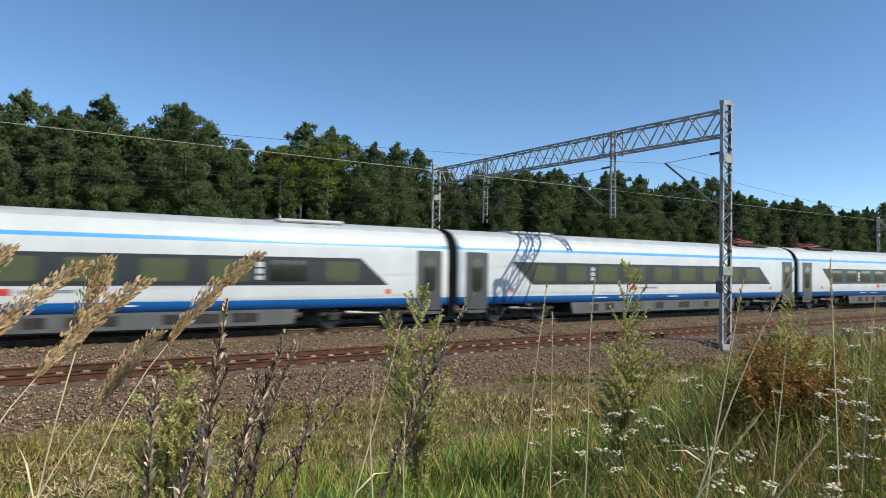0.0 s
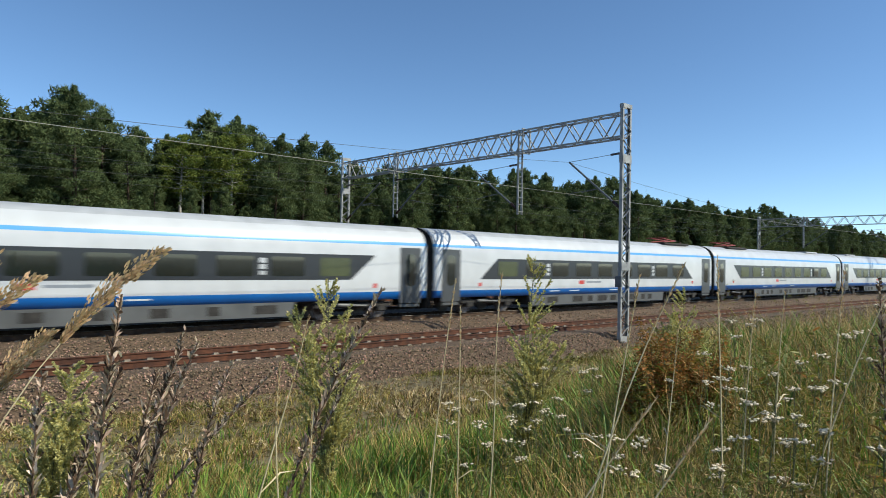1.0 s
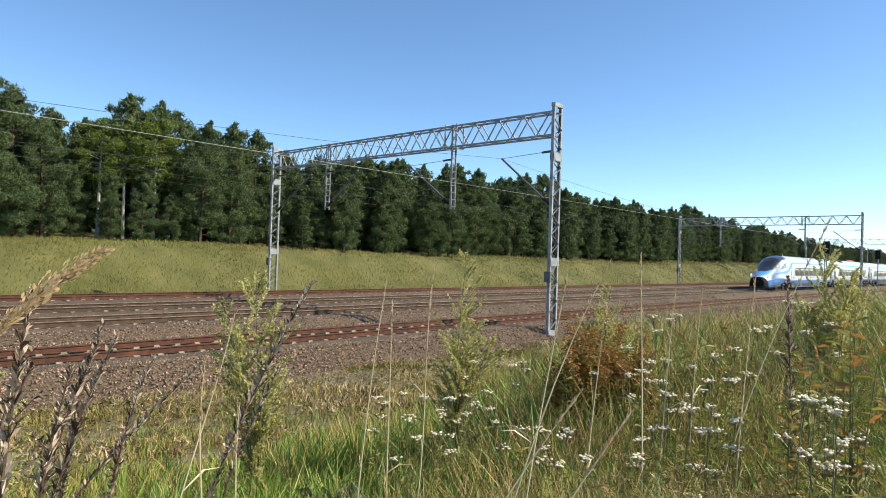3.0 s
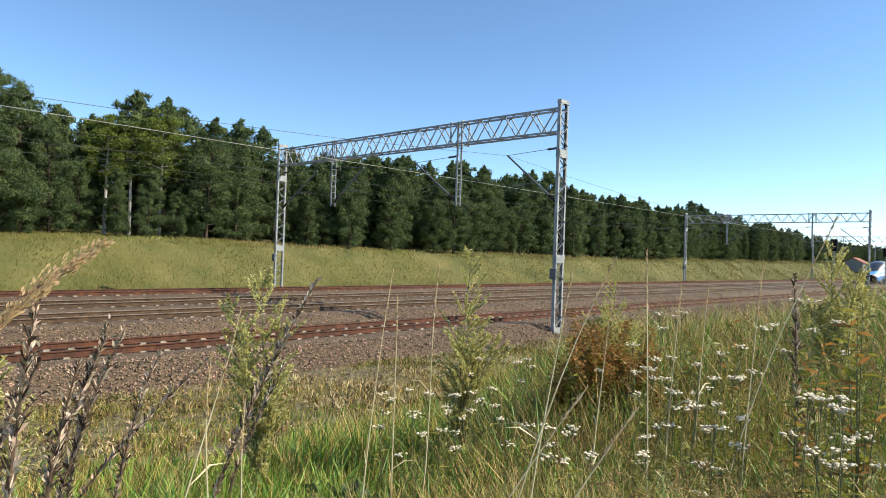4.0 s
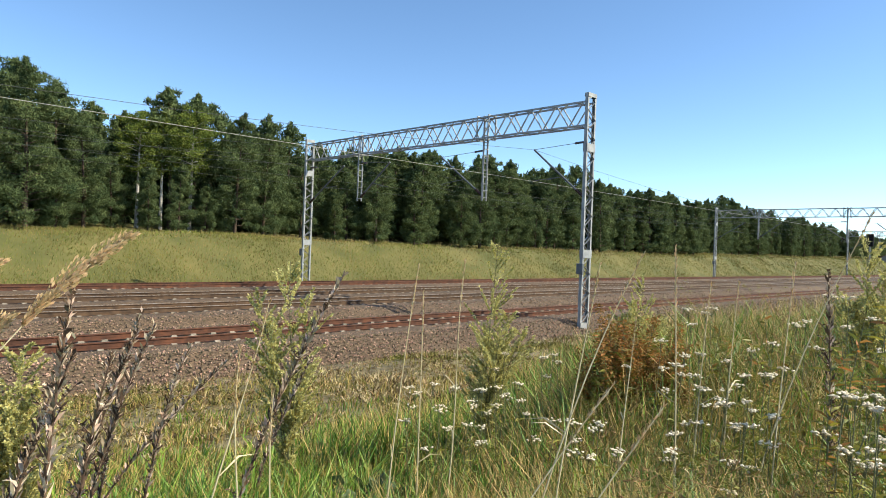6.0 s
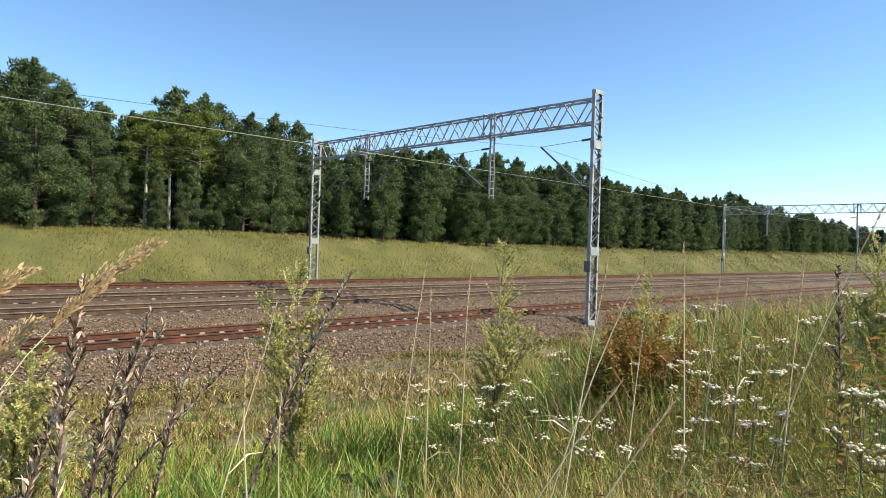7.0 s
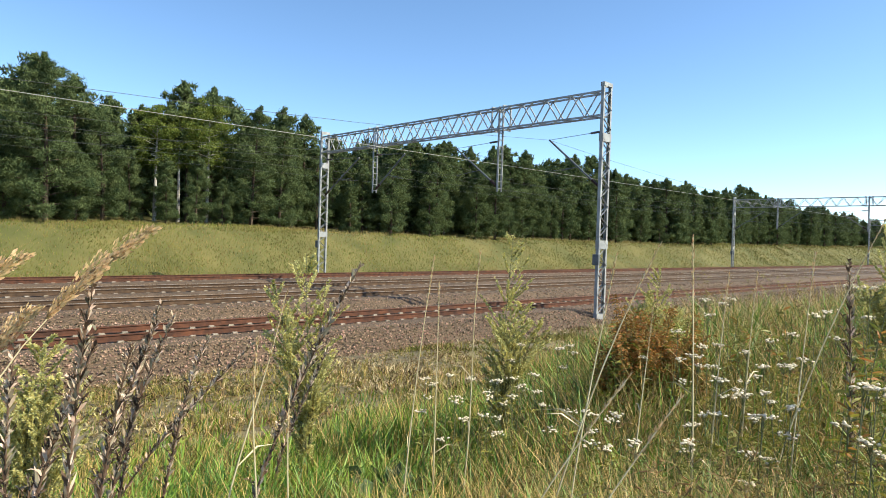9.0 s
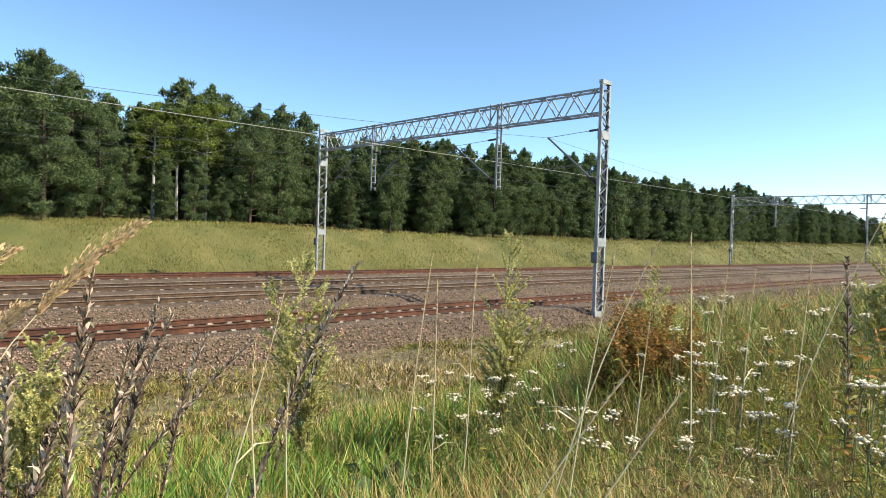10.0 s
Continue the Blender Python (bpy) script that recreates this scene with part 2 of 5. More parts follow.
def build_tracks():
    near = sleeper_data("sleeper", M["concrete"])
    for key, (yc, zr) in TRACKS.items():
        worn = key in ("main", "second")
        track = thing("railway_track", ("track of bright-worn" if worn else "disused track of rusty brown") + " rails on concrete sleepers", "track", "parallel tracks", "structure")
        for s in (-1, 1):
            verts, faces = rail_mesh(RAIL, X0, X1, yc + s * 0.7535, zr - 0.172)
            ob = mesh_part("rail", verts, faces, M["rail_side"] if worn else M["rust"], track)
            if worn:
                bm = bmesh.new()
                box(bm, X0, yc + s * 0.7535 - 0.026, zr - 0.003, X1, yc + s * 0.7535 + 0.026, zr + 0.003)
                part("rail_head", bm, M["rail_top"], ob, "bright worn running surface")
        top = zr - 0.172 - 0.025
        xs = np.arange(-6.0, 84.0, 0.6)
        for i, x in enumerate(xs):
            ob = new("sleeper", near)
            ob.parent = track
            ob.location = (x + random.uniform(-0.02, 0.02), yc + random.uniform(-0.02, 0.02), top)
        verts, faces = [], []
        for x in [*np.arange(-60, -6.1, 0.6), *np.arange(84.0, 330, 0.6)]:
            k = len(verts)
            for dz in (-0.2, 0.0):
                verts += [(x - 0.13, yc - 1.3, top + dz), (x + 0.13, yc - 1.3, top + dz), (x + 0.13, yc + 1.3, top + dz), (x - 0.13, yc + 1.3, top + dz)]
            faces += [(k + 4, k + 5, k + 6, k + 7), (k, k + 1, k + 5, k + 4), (k + 2, k + 3, k + 7, k + 6), (k + 1, k + 2, k + 6, k + 5), (k + 3, k, k + 4, k + 7)]
        ob = mesh_part("distant_sleepers", verts, faces, M["concrete_far"], track)
        ob["kind"] = "stuff"


# ---------------------------------------------------------------- overhead line gantries
M["grey_box"] = surface("grey painted box", (0.07, 0.08, 0.09), (0.13, 0.14, 0.15), 4.0, 0.5)
NEAR_Y, FAR_Y = 15.24, 36.06
TOP = 9.06
BEAM0, BEAM1 = 7.72, 8.7
HANGERS = [(21.0, 4.76), (30.73, 5.0)]
GANTRIES = [-39.0, 23.44, 85.8, 148.2, 210.6, 273.0]


def build_gantry(x, base_near, base_far):
    g = thing("catenary_gantry", "galvanised steel lattice portal carrying overhead wires across the tracks", "gantry", "portals over the line", at=(x, 0, 0))
    for y, base, name in ((NEAR_Y, base_near, "near"), (FAR_Y, base_far, "far")):
        w, deep_y = 0.31, 0.07
        legs = []
        for s in (-1, 1):
            # a rolled channel with its flanges turned inwards
            bm = bmesh.new()
            box(bm, s * w, y - deep_y, base, s * (w - 0.014), y + deep_y, TOP)
            for dy in (-1, 1):
                box(bm, s * (w - 0.014), y + dy * deep_y, base, s * (w - 0.095), y + dy * (deep_y - 0.016), TOP)
            legs.append(part("mast_leg", bm, M["galv"], g))
        z, k = base + 0.5, 0
        while z < TOP - 0.5:
            s = 1 if k % 2 else -1
            for dy in (-1, 1):
                bm = bmesh.new()
                yy = y + dy * (deep_y + 0.008)
                bar(bm, (s * (w - 0.04), yy, z), (-s * (w - 0.04), yy, z + 0.40), 0.055, 0.012)
                part("lacing_bar", bm, M["galv"], legs[0])
            z += 0.40
            k += 1
        for z, tall_z in ((base + 0.35, 0.3), (base + 3.35, 0.34), (base + 7.75, 0.34), (TOP - 0.08, 0.16)):
            for dy in (-1, 1):
                bm = bmesh.new()
                yy = y + dy * (deep_y + 0.02)
                box(bm, -w, yy - 0.006, z - tall_z / 2, w, yy + 0.006, z + tall_z / 2)
                part("plate", bm, M["galv"], legs[0])
        bm = bmesh.new()
        box(bm, -0.44, y - 0.16, base + 2.5, -0.325, y + 0.14, base + 2.95, 0.015)
        part("cabinet", bm, M["grey_box"], legs[1], "small dark grey switch box")
        bm = bmesh.new()
        box(bm, -0.5, y - 0.45, base - 0.8, 0.5, y + 0.45, base + 0.12, 0.05)
        part("footing", bm, M["concrete"], g, "grey concrete footing")
    # beam: four chords with zigzag webs
    for dx in (-0.24, 0.24):
        for z in (BEAM0, BEAM1):
            bm = bmesh.new()
            bar(bm, (dx, NEAR_Y, z), (dx, FAR_Y, z), 0.075, 0.075)
            part("chord", bm, M["galv"], g)
    bm = bmesh.new()
    n = 30
    step = (FAR_Y - NEAR_Y - 0.4) / n
    for i in range(n):
        y0, y1 = NEAR_Y + 0.2 + i * step, NEAR_Y + 0.2 + (i + 1) * step
        za, zb = (BEAM0, BEAM1) if i % 2 else (BEAM1, BEAM0)
        for dx in (-0.24, 0.24):
            bar(bm, (dx, y0, za), (dx, y1, zb), 0.045, 0.045)
        for z in (BEAM0, BEAM1):
            bar(bm, (-0.24 if i % 2 else 0.24, y0, z), (0.24 if i % 2 else -0.24, y1, z), 0.035, 0.035)
    part("webbing", bm, M["galv"], g)["kind"] = "stuff"
    for y, low in HANGERS:
        bm = bmesh.new()
        for s in (-1, 1):
            bar(bm, (s * 0.14, y, low), (s * 0.14, y, BEAM1 + 0.1), 0.03, 0.10)
        hanger = part("hanger", bm, M["galv"], g)
        z = low + 0.15
        while z < BEAM1:
            bm = bmesh.new()
            for dy in (-0.05, 0.05):
                bar(bm, (-0.14, y + dy, z), (0.14, y + dy, z), 0.06, 0.02)
            part("rung", bm, M["galv"], hanger)
            z += 0.33
        for dy in (-0.35, 0.35):
            bm = bmesh.new()
            for dx in (-0.27, 0.27):
                bar(bm, (dx, y + dy, BEAM0 - 0.08), (dx, y + dy, BEAM1 + 0.08), 0.05, 0.06)
            bar(bm, (-0.27, y + dy, BEAM1 + 0.08), (0.27, y + dy, BEAM1 + 0.08), 0.05)
            bar(bm, (-0.27, y + dy, BEAM0 - 0.08), (0.27, y + dy, BEAM0 - 0.08), 0.05)
            part("clamp", bm, M["galv"], g)
    # one cantilever over each track: a sloping tube, a tie with an insulator, a steady arm
    for root, track, low in ((NEAR_Y + 0.16, "siding", 4.75), (HANGERS[0][0] + 0.1, "main", 5.0), (HANGERS[1][0] - 0.1, "second", 5.2), (FAR_Y - 0.16, "far", 5.0)):
        yc, zr = TRACKS[track]
        away = 1 if yc > root else -1
        tip = Vector((0, yc + 0.1 * away, 7.05 + zr * 0.5))
        arm = None
        bm = bmesh.new()
        foot = Vector((0, root, low))
        rod(bm, foot.lerp(tip, 0.16), tip, 0.045, n=8)
        arm = part("cantilever", bm, M["grey_box"], g, "dark grey sloping tube")
        bm = bmesh.new()
        for i in range(7):
            rod(bm, foot.lerp(tip, 0.02 + 0.02 * i), foot.lerp(tip, 0.032 + 0.02 * i), 0.07, n=8)
        rod(bm, foot, foot.lerp(tip, 0.17), 0.03, n=6)
        part("insulator", bm, M["porcelain"], arm, "dark ribbed insulator")
        bm = bmesh.new()
        anchor = Vector((0, root, tip.z + 0.12))
        rod(bm, anchor.lerp(tip, 0.2), tip, 0.012, n=5)
        part("tie_rod", bm, M["grey_box"], arm)
        bm = bmesh.new()
        rod(bm, anchor, anchor.lerp(tip, 0.2), 0.05, n=6)
        part("insulator", bm, M["porcelain"], arm, "dark ribbed insulator")
        bm = bmesh.new()
        mid = foot.lerp(tip, 0.42)
        rod(bm, mid, (0, yc - 0.6 * away, 5.75 + zr), 0.016, n=5)
        rod(bm, mid + Vector((0, 0, 0.0)), (0, yc, 5.68 + zr * 0.6), 0.014, n=5)
        part("steady_arm", bm, M["grey_box"], arm)
    return g


def build_wires():
    """Messenger and contact wires of each track with droppers, span by span."""
    for key, (yc, zr) in TRACKS.items():
        wires = thing("overhead_wires", "copper messenger and contact wires above one track", "wires", "overhead wires")
        for kind, r in (("messenger_wire", 0.007 if key == "siding" else 0.005), ("contact_wire", 0.0085 if key == "siding" else 0.005)):
            pts = []
            for a, b in zip(GANTRIES[:-1], GANTRIES[1:]):
                n = 12
                for i in range(n + (b == GANTRIES[-1])):
                    u = i / n
                    if kind == "messenger_wire":
                        z = 7.05 + zr * 0.5 - 1.3 * 4 * u * (1 - u)
                    else:
                        z = 5.68 + zr * 0.6 - 0.04 * 4 * u * (1 - u)
                    zig = 0.2 * (1 if GANTRIES.index(a) % 2 else -1)
                    pts.append(Vector((a + (b - a) * u, yc + (zig * (1 - 2 * u) if kind == "contact_wire" else 0.1), z)))
            verts = [(p.x, p.y + r * math.cos(1.2566 * j), p.z + r * math.sin(1.2566 * j)) for p in pts for j in range(5)]
            faces = [(5 * i + j, 5 * i + 5 + j, 5 * i + 5 + (j + 1) % 5, 5 * i + (j + 1) % 5) for i in range(len(pts) - 1) for j in range(5)]
            mesh_part(kind, verts, faces, M["wire"] if key == "siding" and kind == "contact_wire" else M["dark_wire"], wires)
        bm = bmesh.new()
        for a, b in zip(GANTRIES[:-1], GANTRIES[1:]):
            for i in range(1, 10):
                u = i / 10
                x = a + (b - a) * u
                rod(bm, (x, yc, 5.68 + zr * 0.6), (x, yc + 0.1, 7.05 + zr * 0.5 - 1.3 * 4 * u * (1 - u)), 0.002, n=4, caps=False)
        part("droppers", bm, M["dark_wire"], wires)["kind"] = "stuff"


for gx in GANTRIES:
    build_gantry(gx, -0.95, -0.85)
build_wires()


# ---------------------------------------------------------------- the train
def paint(name, colour, rough=0.3, coat=0.3, dirt=0.12):
    m, tree, b = node_material(name, rough)
    n, link = tree.nodes, tree.links
    co = n.new("ShaderNodeTexCoord")
    soil = n.new("ShaderNodeTexNoise")
    soil.inputs["Scale"].default_value, soil.inputs["Detail"].default_value = 1.3, 8.0
    link.new(co.outputs["Object"], soil.inputs["Vector"])
    ramp = n.new("ShaderNodeValToRGB")
    ramp.color_ramp.elements[0].position, ramp.color_ramp.elements[1].position = 0.35, 0.75
    ramp.color_ramp.elements[0].color = (*[c * (1 - dirt) for c in colour], 1)
    ramp.color_ramp.elements[1].color = (*colour, 1)
    link.new(soil.outputs["Fac"], ramp.inputs["Fac"])
    link.new(ramp.outputs["Color"], b.inputs["Base Color"])
    b.inputs["Coat Weight"].default_value = coat
    b.inputs["Coat Roughness"].default_value = 0.15
    return m


M["white"] = paint("white train paint", (0.60, 0.61, 0.62))
M["roof"] = paint("pale grey roof paint", (0.50, 0.51, 0.52), 0.5, 0.1, 0.25)
M["blue"] = paint("deep blue train paint", (0.012, 0.125, 0.42))
M["sky_blue"] = paint("light blue train paint", (0.10, 0.36, 0.74))
M["dark"] = paint("dark grey window band", (0.026, 0.027, 0.031), 0.3, 0.25)
M["skirt"] = paint("grey underframe skirt", (0.12, 0.122, 0.12), 0.5, 0.1, 0.4)
M["door_grey"] = paint("grey door paint", (0.065, 0.067, 0.07), 0.35, 0.4)
M["under"] = surface("sooty underframe", (0.012, 0.011, 0.010), (0.05, 0.045, 0.04), 6.0, 0.8, 0.2, bump=0.3)
M["rubber"] = surface("black rubber gangway", (0.008, 0.008, 0.009), (0.018, 0.018, 0.018), 8.0, 0.8, spec=0.15)
M["wheel"] = surface("wheel steel", (0.10, 0.08, 0.07), (0.25, 0.22, 0.20), 5.0, 0.5, 0.6)
M["red"] = paint("red marking", (0.55, 0.05, 0.04))
M["grey_mark"] = paint("grey marking", (0.25, 0.27, 0.30))
M["panto"] = paint("red-brown pantograph frame", (0.30, 0.05, 0.035), 0.5, 0.1)
M["glass"], _t, _b = node_material("tinted window glass", 0.06)
_b.inputs["Base Color"].default_value = (0.012, 0.016, 0.016, 1)
_b.inputs["Coat Weight"].default_value = 1.0
M["blind"] = surface("window with drawn olive blind", (0.055, 0.065, 0.034), (0.085, 0.10, 0.05), 1.0, 0.12, broad=0.2)
M["lamp_glass"], _t, _b = node_material("headlight glass", 0.1)
_b.inputs["Base Color"].default_value = (0.75, 0.75, 0.72, 1)

LENGTH = 26.77
HALF = LENGTH / 2
SECTION = [(0.80, 1.30), (0.80, 1.375), (1.13, 1.41), (1.66, 1.41), (2.63, 1.41), (2.95, 1.395), (3.12, 1.37), (3.25, 1.335), (3.42, 1.26), (3.6, 1.14),
           (3.74, 0.98), (3.86, 0.76), (3.95, 0.5), (4.0, 0.25), (4.02, 0.0)]
SECTION_MAT = [5, 2, 0, 0, 0, 0, 3, 0, 0, 0, 1, 1, 1, 1]
BODY_MATS = ["white", "roof", "blue", "sky_blue", "dark", "skirt", "rubber"]


def ring(x, scale_y=1.0):
    side = [(x, -y * scale_y, z) for z, y in SECTION]
    return side + [(x, -vy, vz) for _, vy, vz in reversed(side[:-1])]


def coach_body(x0, x1, parent):
    """The shell of a coach: straight walls, arched roof, rounded ends."""
    stations = [(x0, 0.93), (x0 + 0.12, 0.985), (x0 + 0.3, 1.0), (0.0, 1.0), (x1 - 0.3, 1.0), (x1 - 0.12, 0.985), (x1, 0.93)]
    verts, faces, slots = [], [], []
    for x, s in stations:
        verts += ring(x, s)
    n = len(SECTION) * 2 - 1
    mats = SECTION_MAT + SECTION_MAT[::-1]
    for k in range(len(stations) - 1):
        for i in range(n - 1):
            faces.append((k * n + i, k * n + n + i, k * n + n + i + 1, k * n + i + 1))
            slots.append(mats[i])
        faces.append((k * n, k * n + n - 1, k * n + 2 * n - 1, k * n + n))
        slots.append(5)
    faces += [tuple(range(n)), tuple(reversed(range(len(verts) - n, len(verts))))]
    slots += [6, 6]
    ob = mesh_part("body", verts, faces, [M[k] for k in BODY_MATS], parent, "white shell with blue bands", slots)
    for p in ob.data.polygons:
        p.use_smooth = len(p.vertices) == 4
    return ob


def plate(y_side, outline, y, thick):
    """A flat panel on a side wall from an outline of (x, z)."""
    s = y_side
    n = len(outline)
    verts = [(x, s * y, z) for x, z in outline] + [(x, s * (y - thick), z) for x, z in outline]
    faces = [tuple(range(n)), tuple(range(2 * n - 1, n - 1, -1))] + [(i, n + i, n + (i + 1) % n, (i + 1) % n) for i in range(n)]
    if s > 0:
        faces = [tuple(reversed(f)) for f in faces]
    return verts, faces


def rounded(x0, z0, x1, z1, r):
    pts = []
    for cx, cz, a in ((x1 - r, z0 + r, -90), (x1 - r, z1 - r, 0), (x0 + r, z1 - r, 90), (x0 + r, z0 + r, 180)):
        for k in range(4):
            b = radians(a + k * 30)
            pts.append((cx + r * math.cos(b), cz + r * math.sin(b)))
    return pts


def shared(name, verts, faces, mat):
    data = bpy.data.meshes.new(name)
    data.from_pydata(verts, [], faces)
    data.materials.append(mat)
    return data


PANES = {}
for _s in (-1, 1):
    for _m in ("glass", "blind"):
        PANES[_s, _m] = shared("window", *plate(_s, rounded(-0.70, 1.78, 0.70, 2.52, 0.09), 1.424, 0.02), M[_m])


def windows(parent, a0, a1, b0, b1, blind_share):
    """The dark band with its panes: a0, a1 the band's ends at its foot, b0, b1 at its top."""
    for s in (-1, 1):
        band = mesh_part("window_band", *plate(s, [(a0, 1.64), (a1, 1.64), (b1, 2.65), (b0, 2.65)], 1.416, 0.03), M["dark"], parent, "dark grey window band")
        lo, hi = max(a0, b0) + 0.75, min(a1, b1) - 0.75
        n = int((hi - lo) / 1.95) + 1
        for i in range(n):
            x = lo + (hi - lo) * i / (n - 1)
            ob = new("window", PANES[s, "blind" if random.random() < blind_share else "glass"])
            ob.parent, ob.location = band, (x, 0, 0)
        # small white pictograms between the panes
        for x in (lo + 0.975 * (hi - lo) / (n - 1) / 0.975 * 1.5 - 0.12, hi - 1.5 * (hi - lo) / (n - 1) - 0.12):
            v, f = [], []
            for z0, z1 in ((2.28, 2.46), (2.05, 2.22), (1.84, 1.98)):
                vv, ff = plate(s, [(x, z0), (x + 0.24, z0), (x + 0.24, z1), (x, z1)], 1.427, 0.008)
                f += [tuple(k + len(v) for k in q) for q in ff]
                v += vv
            mesh_part("pictogram", v, f, M["white"], band, "pale pictograms on the band")


def door(parent, x, plain=False):
    for s in (-1, 1):
        ob = mesh_part("door", *plate(s, rounded(x - 0.58, 1.16 if plain else 0.62, x + 0.58, 3.02, 0.06), 1.42, 0.06), M["white"] if plain else M["door_grey"], parent, "" if plain else "dark grey passenger door")
        if plain:
            for dx in (-0.62, 0.62):
                mesh_part("door_seal", *plate(s, [(x + dx - 0.02, 1.16), (x + dx + 0.02, 1.16), (x + dx + 0.02, 3.04), (x + dx - 0.02, 3.04)], 1.4165, 0.03), M["skirt"], ob)
            mesh_part("door_handle", *plate(s, rounded(x - 0.1, 1.35, x + 0.22, 1.5, 0.05), 1.432, 0.03), M["under"], ob, "dark recessed handle")
        else:
            mesh_part("door_window", *plate(s, rounded(x - 0.28, 1.35, x + 0.28, 2.75, 0.22), 1.428, 0.02), M["glass"], ob)
            mesh_part("door_step", *plate(s, [(x - 0.5, 0.45), (x + 0.5, 0.45), (x + 0.5, 0.58), (x - 0.5, 0.58)], 1.38, 0.3), M["skirt"], ob)


def bogie(parent, x):
    """Frame, two axles with wheels, damper bars."""
    bm = bmesh.new()
    for s in (-1, 1):
        box(bm, x - 1.9, s * 1.12 - 0.08, 0.48, x + 1.9, s * 1.12 + 0.08, 0.68, 0.03)
        for ax in (-1.35, 1.35):
            box(bm, x + ax - 0.22, s * 1.14 - 0.12, 0.3, x + ax + 0.22, s * 1.14 + 0.12, 0.6, 0.04)
            rod(bm, (x + ax, s * 1.12, 0.62), (x + ax, s * 1.12, 0.82), 0.12, n=10)
    box(bm, x - 0.3, -1.1, 0.45, x + 0.3, 1.1, 0.72, 0.03)
    frame_part = part("bogie", bm, M["under"], parent, "sooty steel bogie")
    for s in (-1, 1):
        bm = bmesh.new()
        rod(bm, (x - 0.9, s * 1.3, 0.62), (x + 0.5, s * 1.3, 0.56), 0.045, n=8)
        rod(bm, (x - 0.9, s * 1.3, 0.62), (x - 0.3, s * 1.3, 0.595), 0.07, n=8)
        part("damper", bm, M["skirt"], frame_part, "pale grey yaw damper")
    for ax in (-1.35, 1.35):
        for s in (-1, 1):
            bm = bmesh.new()
            rod(bm, (x + ax, s * 0.70, 0.45), (x + ax, s * 0.83, 0.45), 0.45, n=28)
            rod(bm, (x + ax, s * 0.67, 0.45), (x + ax, s * 0.70, 0.45), 0.475, n=28)
            rod(bm, (x + ax, s * 0.5, 0.45), (x + ax, s * 0.9, 0.45), 0.1, n=12)
            part("wheel", bm, M["wheel"], frame_part)
    return frame_part


def skirts(parent, x0, x1):
    for s in (-1, 1):
        ob = mesh_part("skirt", *plate(s, [(x0 + 0.15, 0.26), (x1 - 0.15, 0.26), (x1, 0.80), (x0, 0.80)], 1.37, 0.08), M["skirt"], parent, "grey underframe skirt")
        x = x0 + 1.4
        while x < x1 - 1.4:
            w = random.choice((0.45, 0.6, 0.9))
            mesh_part("vent", *plate(s, [(x, 0.38), (x + w, 0.38), (x + w, 0.70), (x, 0.70)], 1.376, 0.02), M["under"], ob, "dark equipment grille")
            x += w + random.choice((0.35, 0.5, 1.3))
    bm = bmesh.new()
    box(bm, x0, -1.2, 0.3, x1, 1.2, 0.78)
    part("underframe", bm, M["under"], parent)


def roof_gear(parent, vents=(), wells=(), boxes=()):
    for x in vents:
        for k in range(4):
            for s in (-1, 1):
                bm = bmesh.new()
                box(bm, x + k * 0.62, s * 0.62, 3.80, x + k * 0.62 + 0.42, s * 1.06, 3.93, 0.02)
                for v in bm.verts:
                    v.co.z += 0.10 - (abs(v.co.y) - 0.62) * 0.55
                part("roof_vent", bm, M["under"], parent, "dark roof vent")
    for x in wells:
        bm = bmesh.new()
        box(bm, x - 1.6, -0.85, 3.9, x + 1.6, 0.85, 4.04, 0.03)
        ob = part("pantograph_well", bm, M["under"], parent, "dark roof equipment well")
        bm = bmesh.new()
        for s in (-1, 1):
            rod(bm, (x - 1.1, s * 0.5, 4.1), (x + 0.9, s * 0.25, 4.22), 0.035, n=6)
            rod(bm, (x + 0.9, s * 0.25, 4.22), (x - 1.2, s * 0.4, 4.34), 0.03, n=6)
        rod(bm, (x - 1.2, -0.8, 4.36), (x - 1.2, 0.8, 4.36), 0.03, n=6)
        for dx in (-1.1, 1.0):
            for s in (-1, 1):
                rod(bm, (x + dx, s * 0.5, 4.03), (x + dx, s * 0.5, 4.12), 0.06, n=8)
        part("pantograph", bm, M["panto"], ob, "folded red-brown pantograph")
    for x in boxes:
        bm = bmesh.new()
        box(bm, x - 1.3, -0.7, 3.93, x + 1.3, 0.7, 4.07, 0.05)
        part("roof_unit", bm, M["roof"], parent)


def markings(parent, x):
    for s in (-1, 1):
        mesh_part("logo", *plate(s, [(x, 1.36), (x + 0.5, 1.36), (x + 0.5, 1.56), (x, 1.56)], 1.4135, 0.008), M["red"], parent, "red logo panel")
        mesh_part("writing_bar", *plate(s, [(x + 0.7, 1.42), (x + 2.1, 1.42), (x + 2.1, 1.52), (x + 0.7, 1.52)], 1.4135, 0.008), M["grey_mark"], parent, "line of small grey lettering")
        for dx in (3.5, 5.2, 9.0):
            mesh_part("marking", *plate(s, [(x + dx - 6, 0.98), (x + dx - 5.2, 0.98), (x + dx - 5.2, 1.03), (x + dx - 6, 1.03)], 1.407, 0.02), M["white"], parent, "small white marking on the blue band")
        for dx in (-HALF + 3.0, HALF - 3.2):
            mesh_part("marking", *plate(s, [(dx, 1.3), (dx + 0.2, 1.3), (dx + 0.2, 1.48), (dx, 1.48)], 1.4135, 0.008), M["red"], parent, "small red marking")


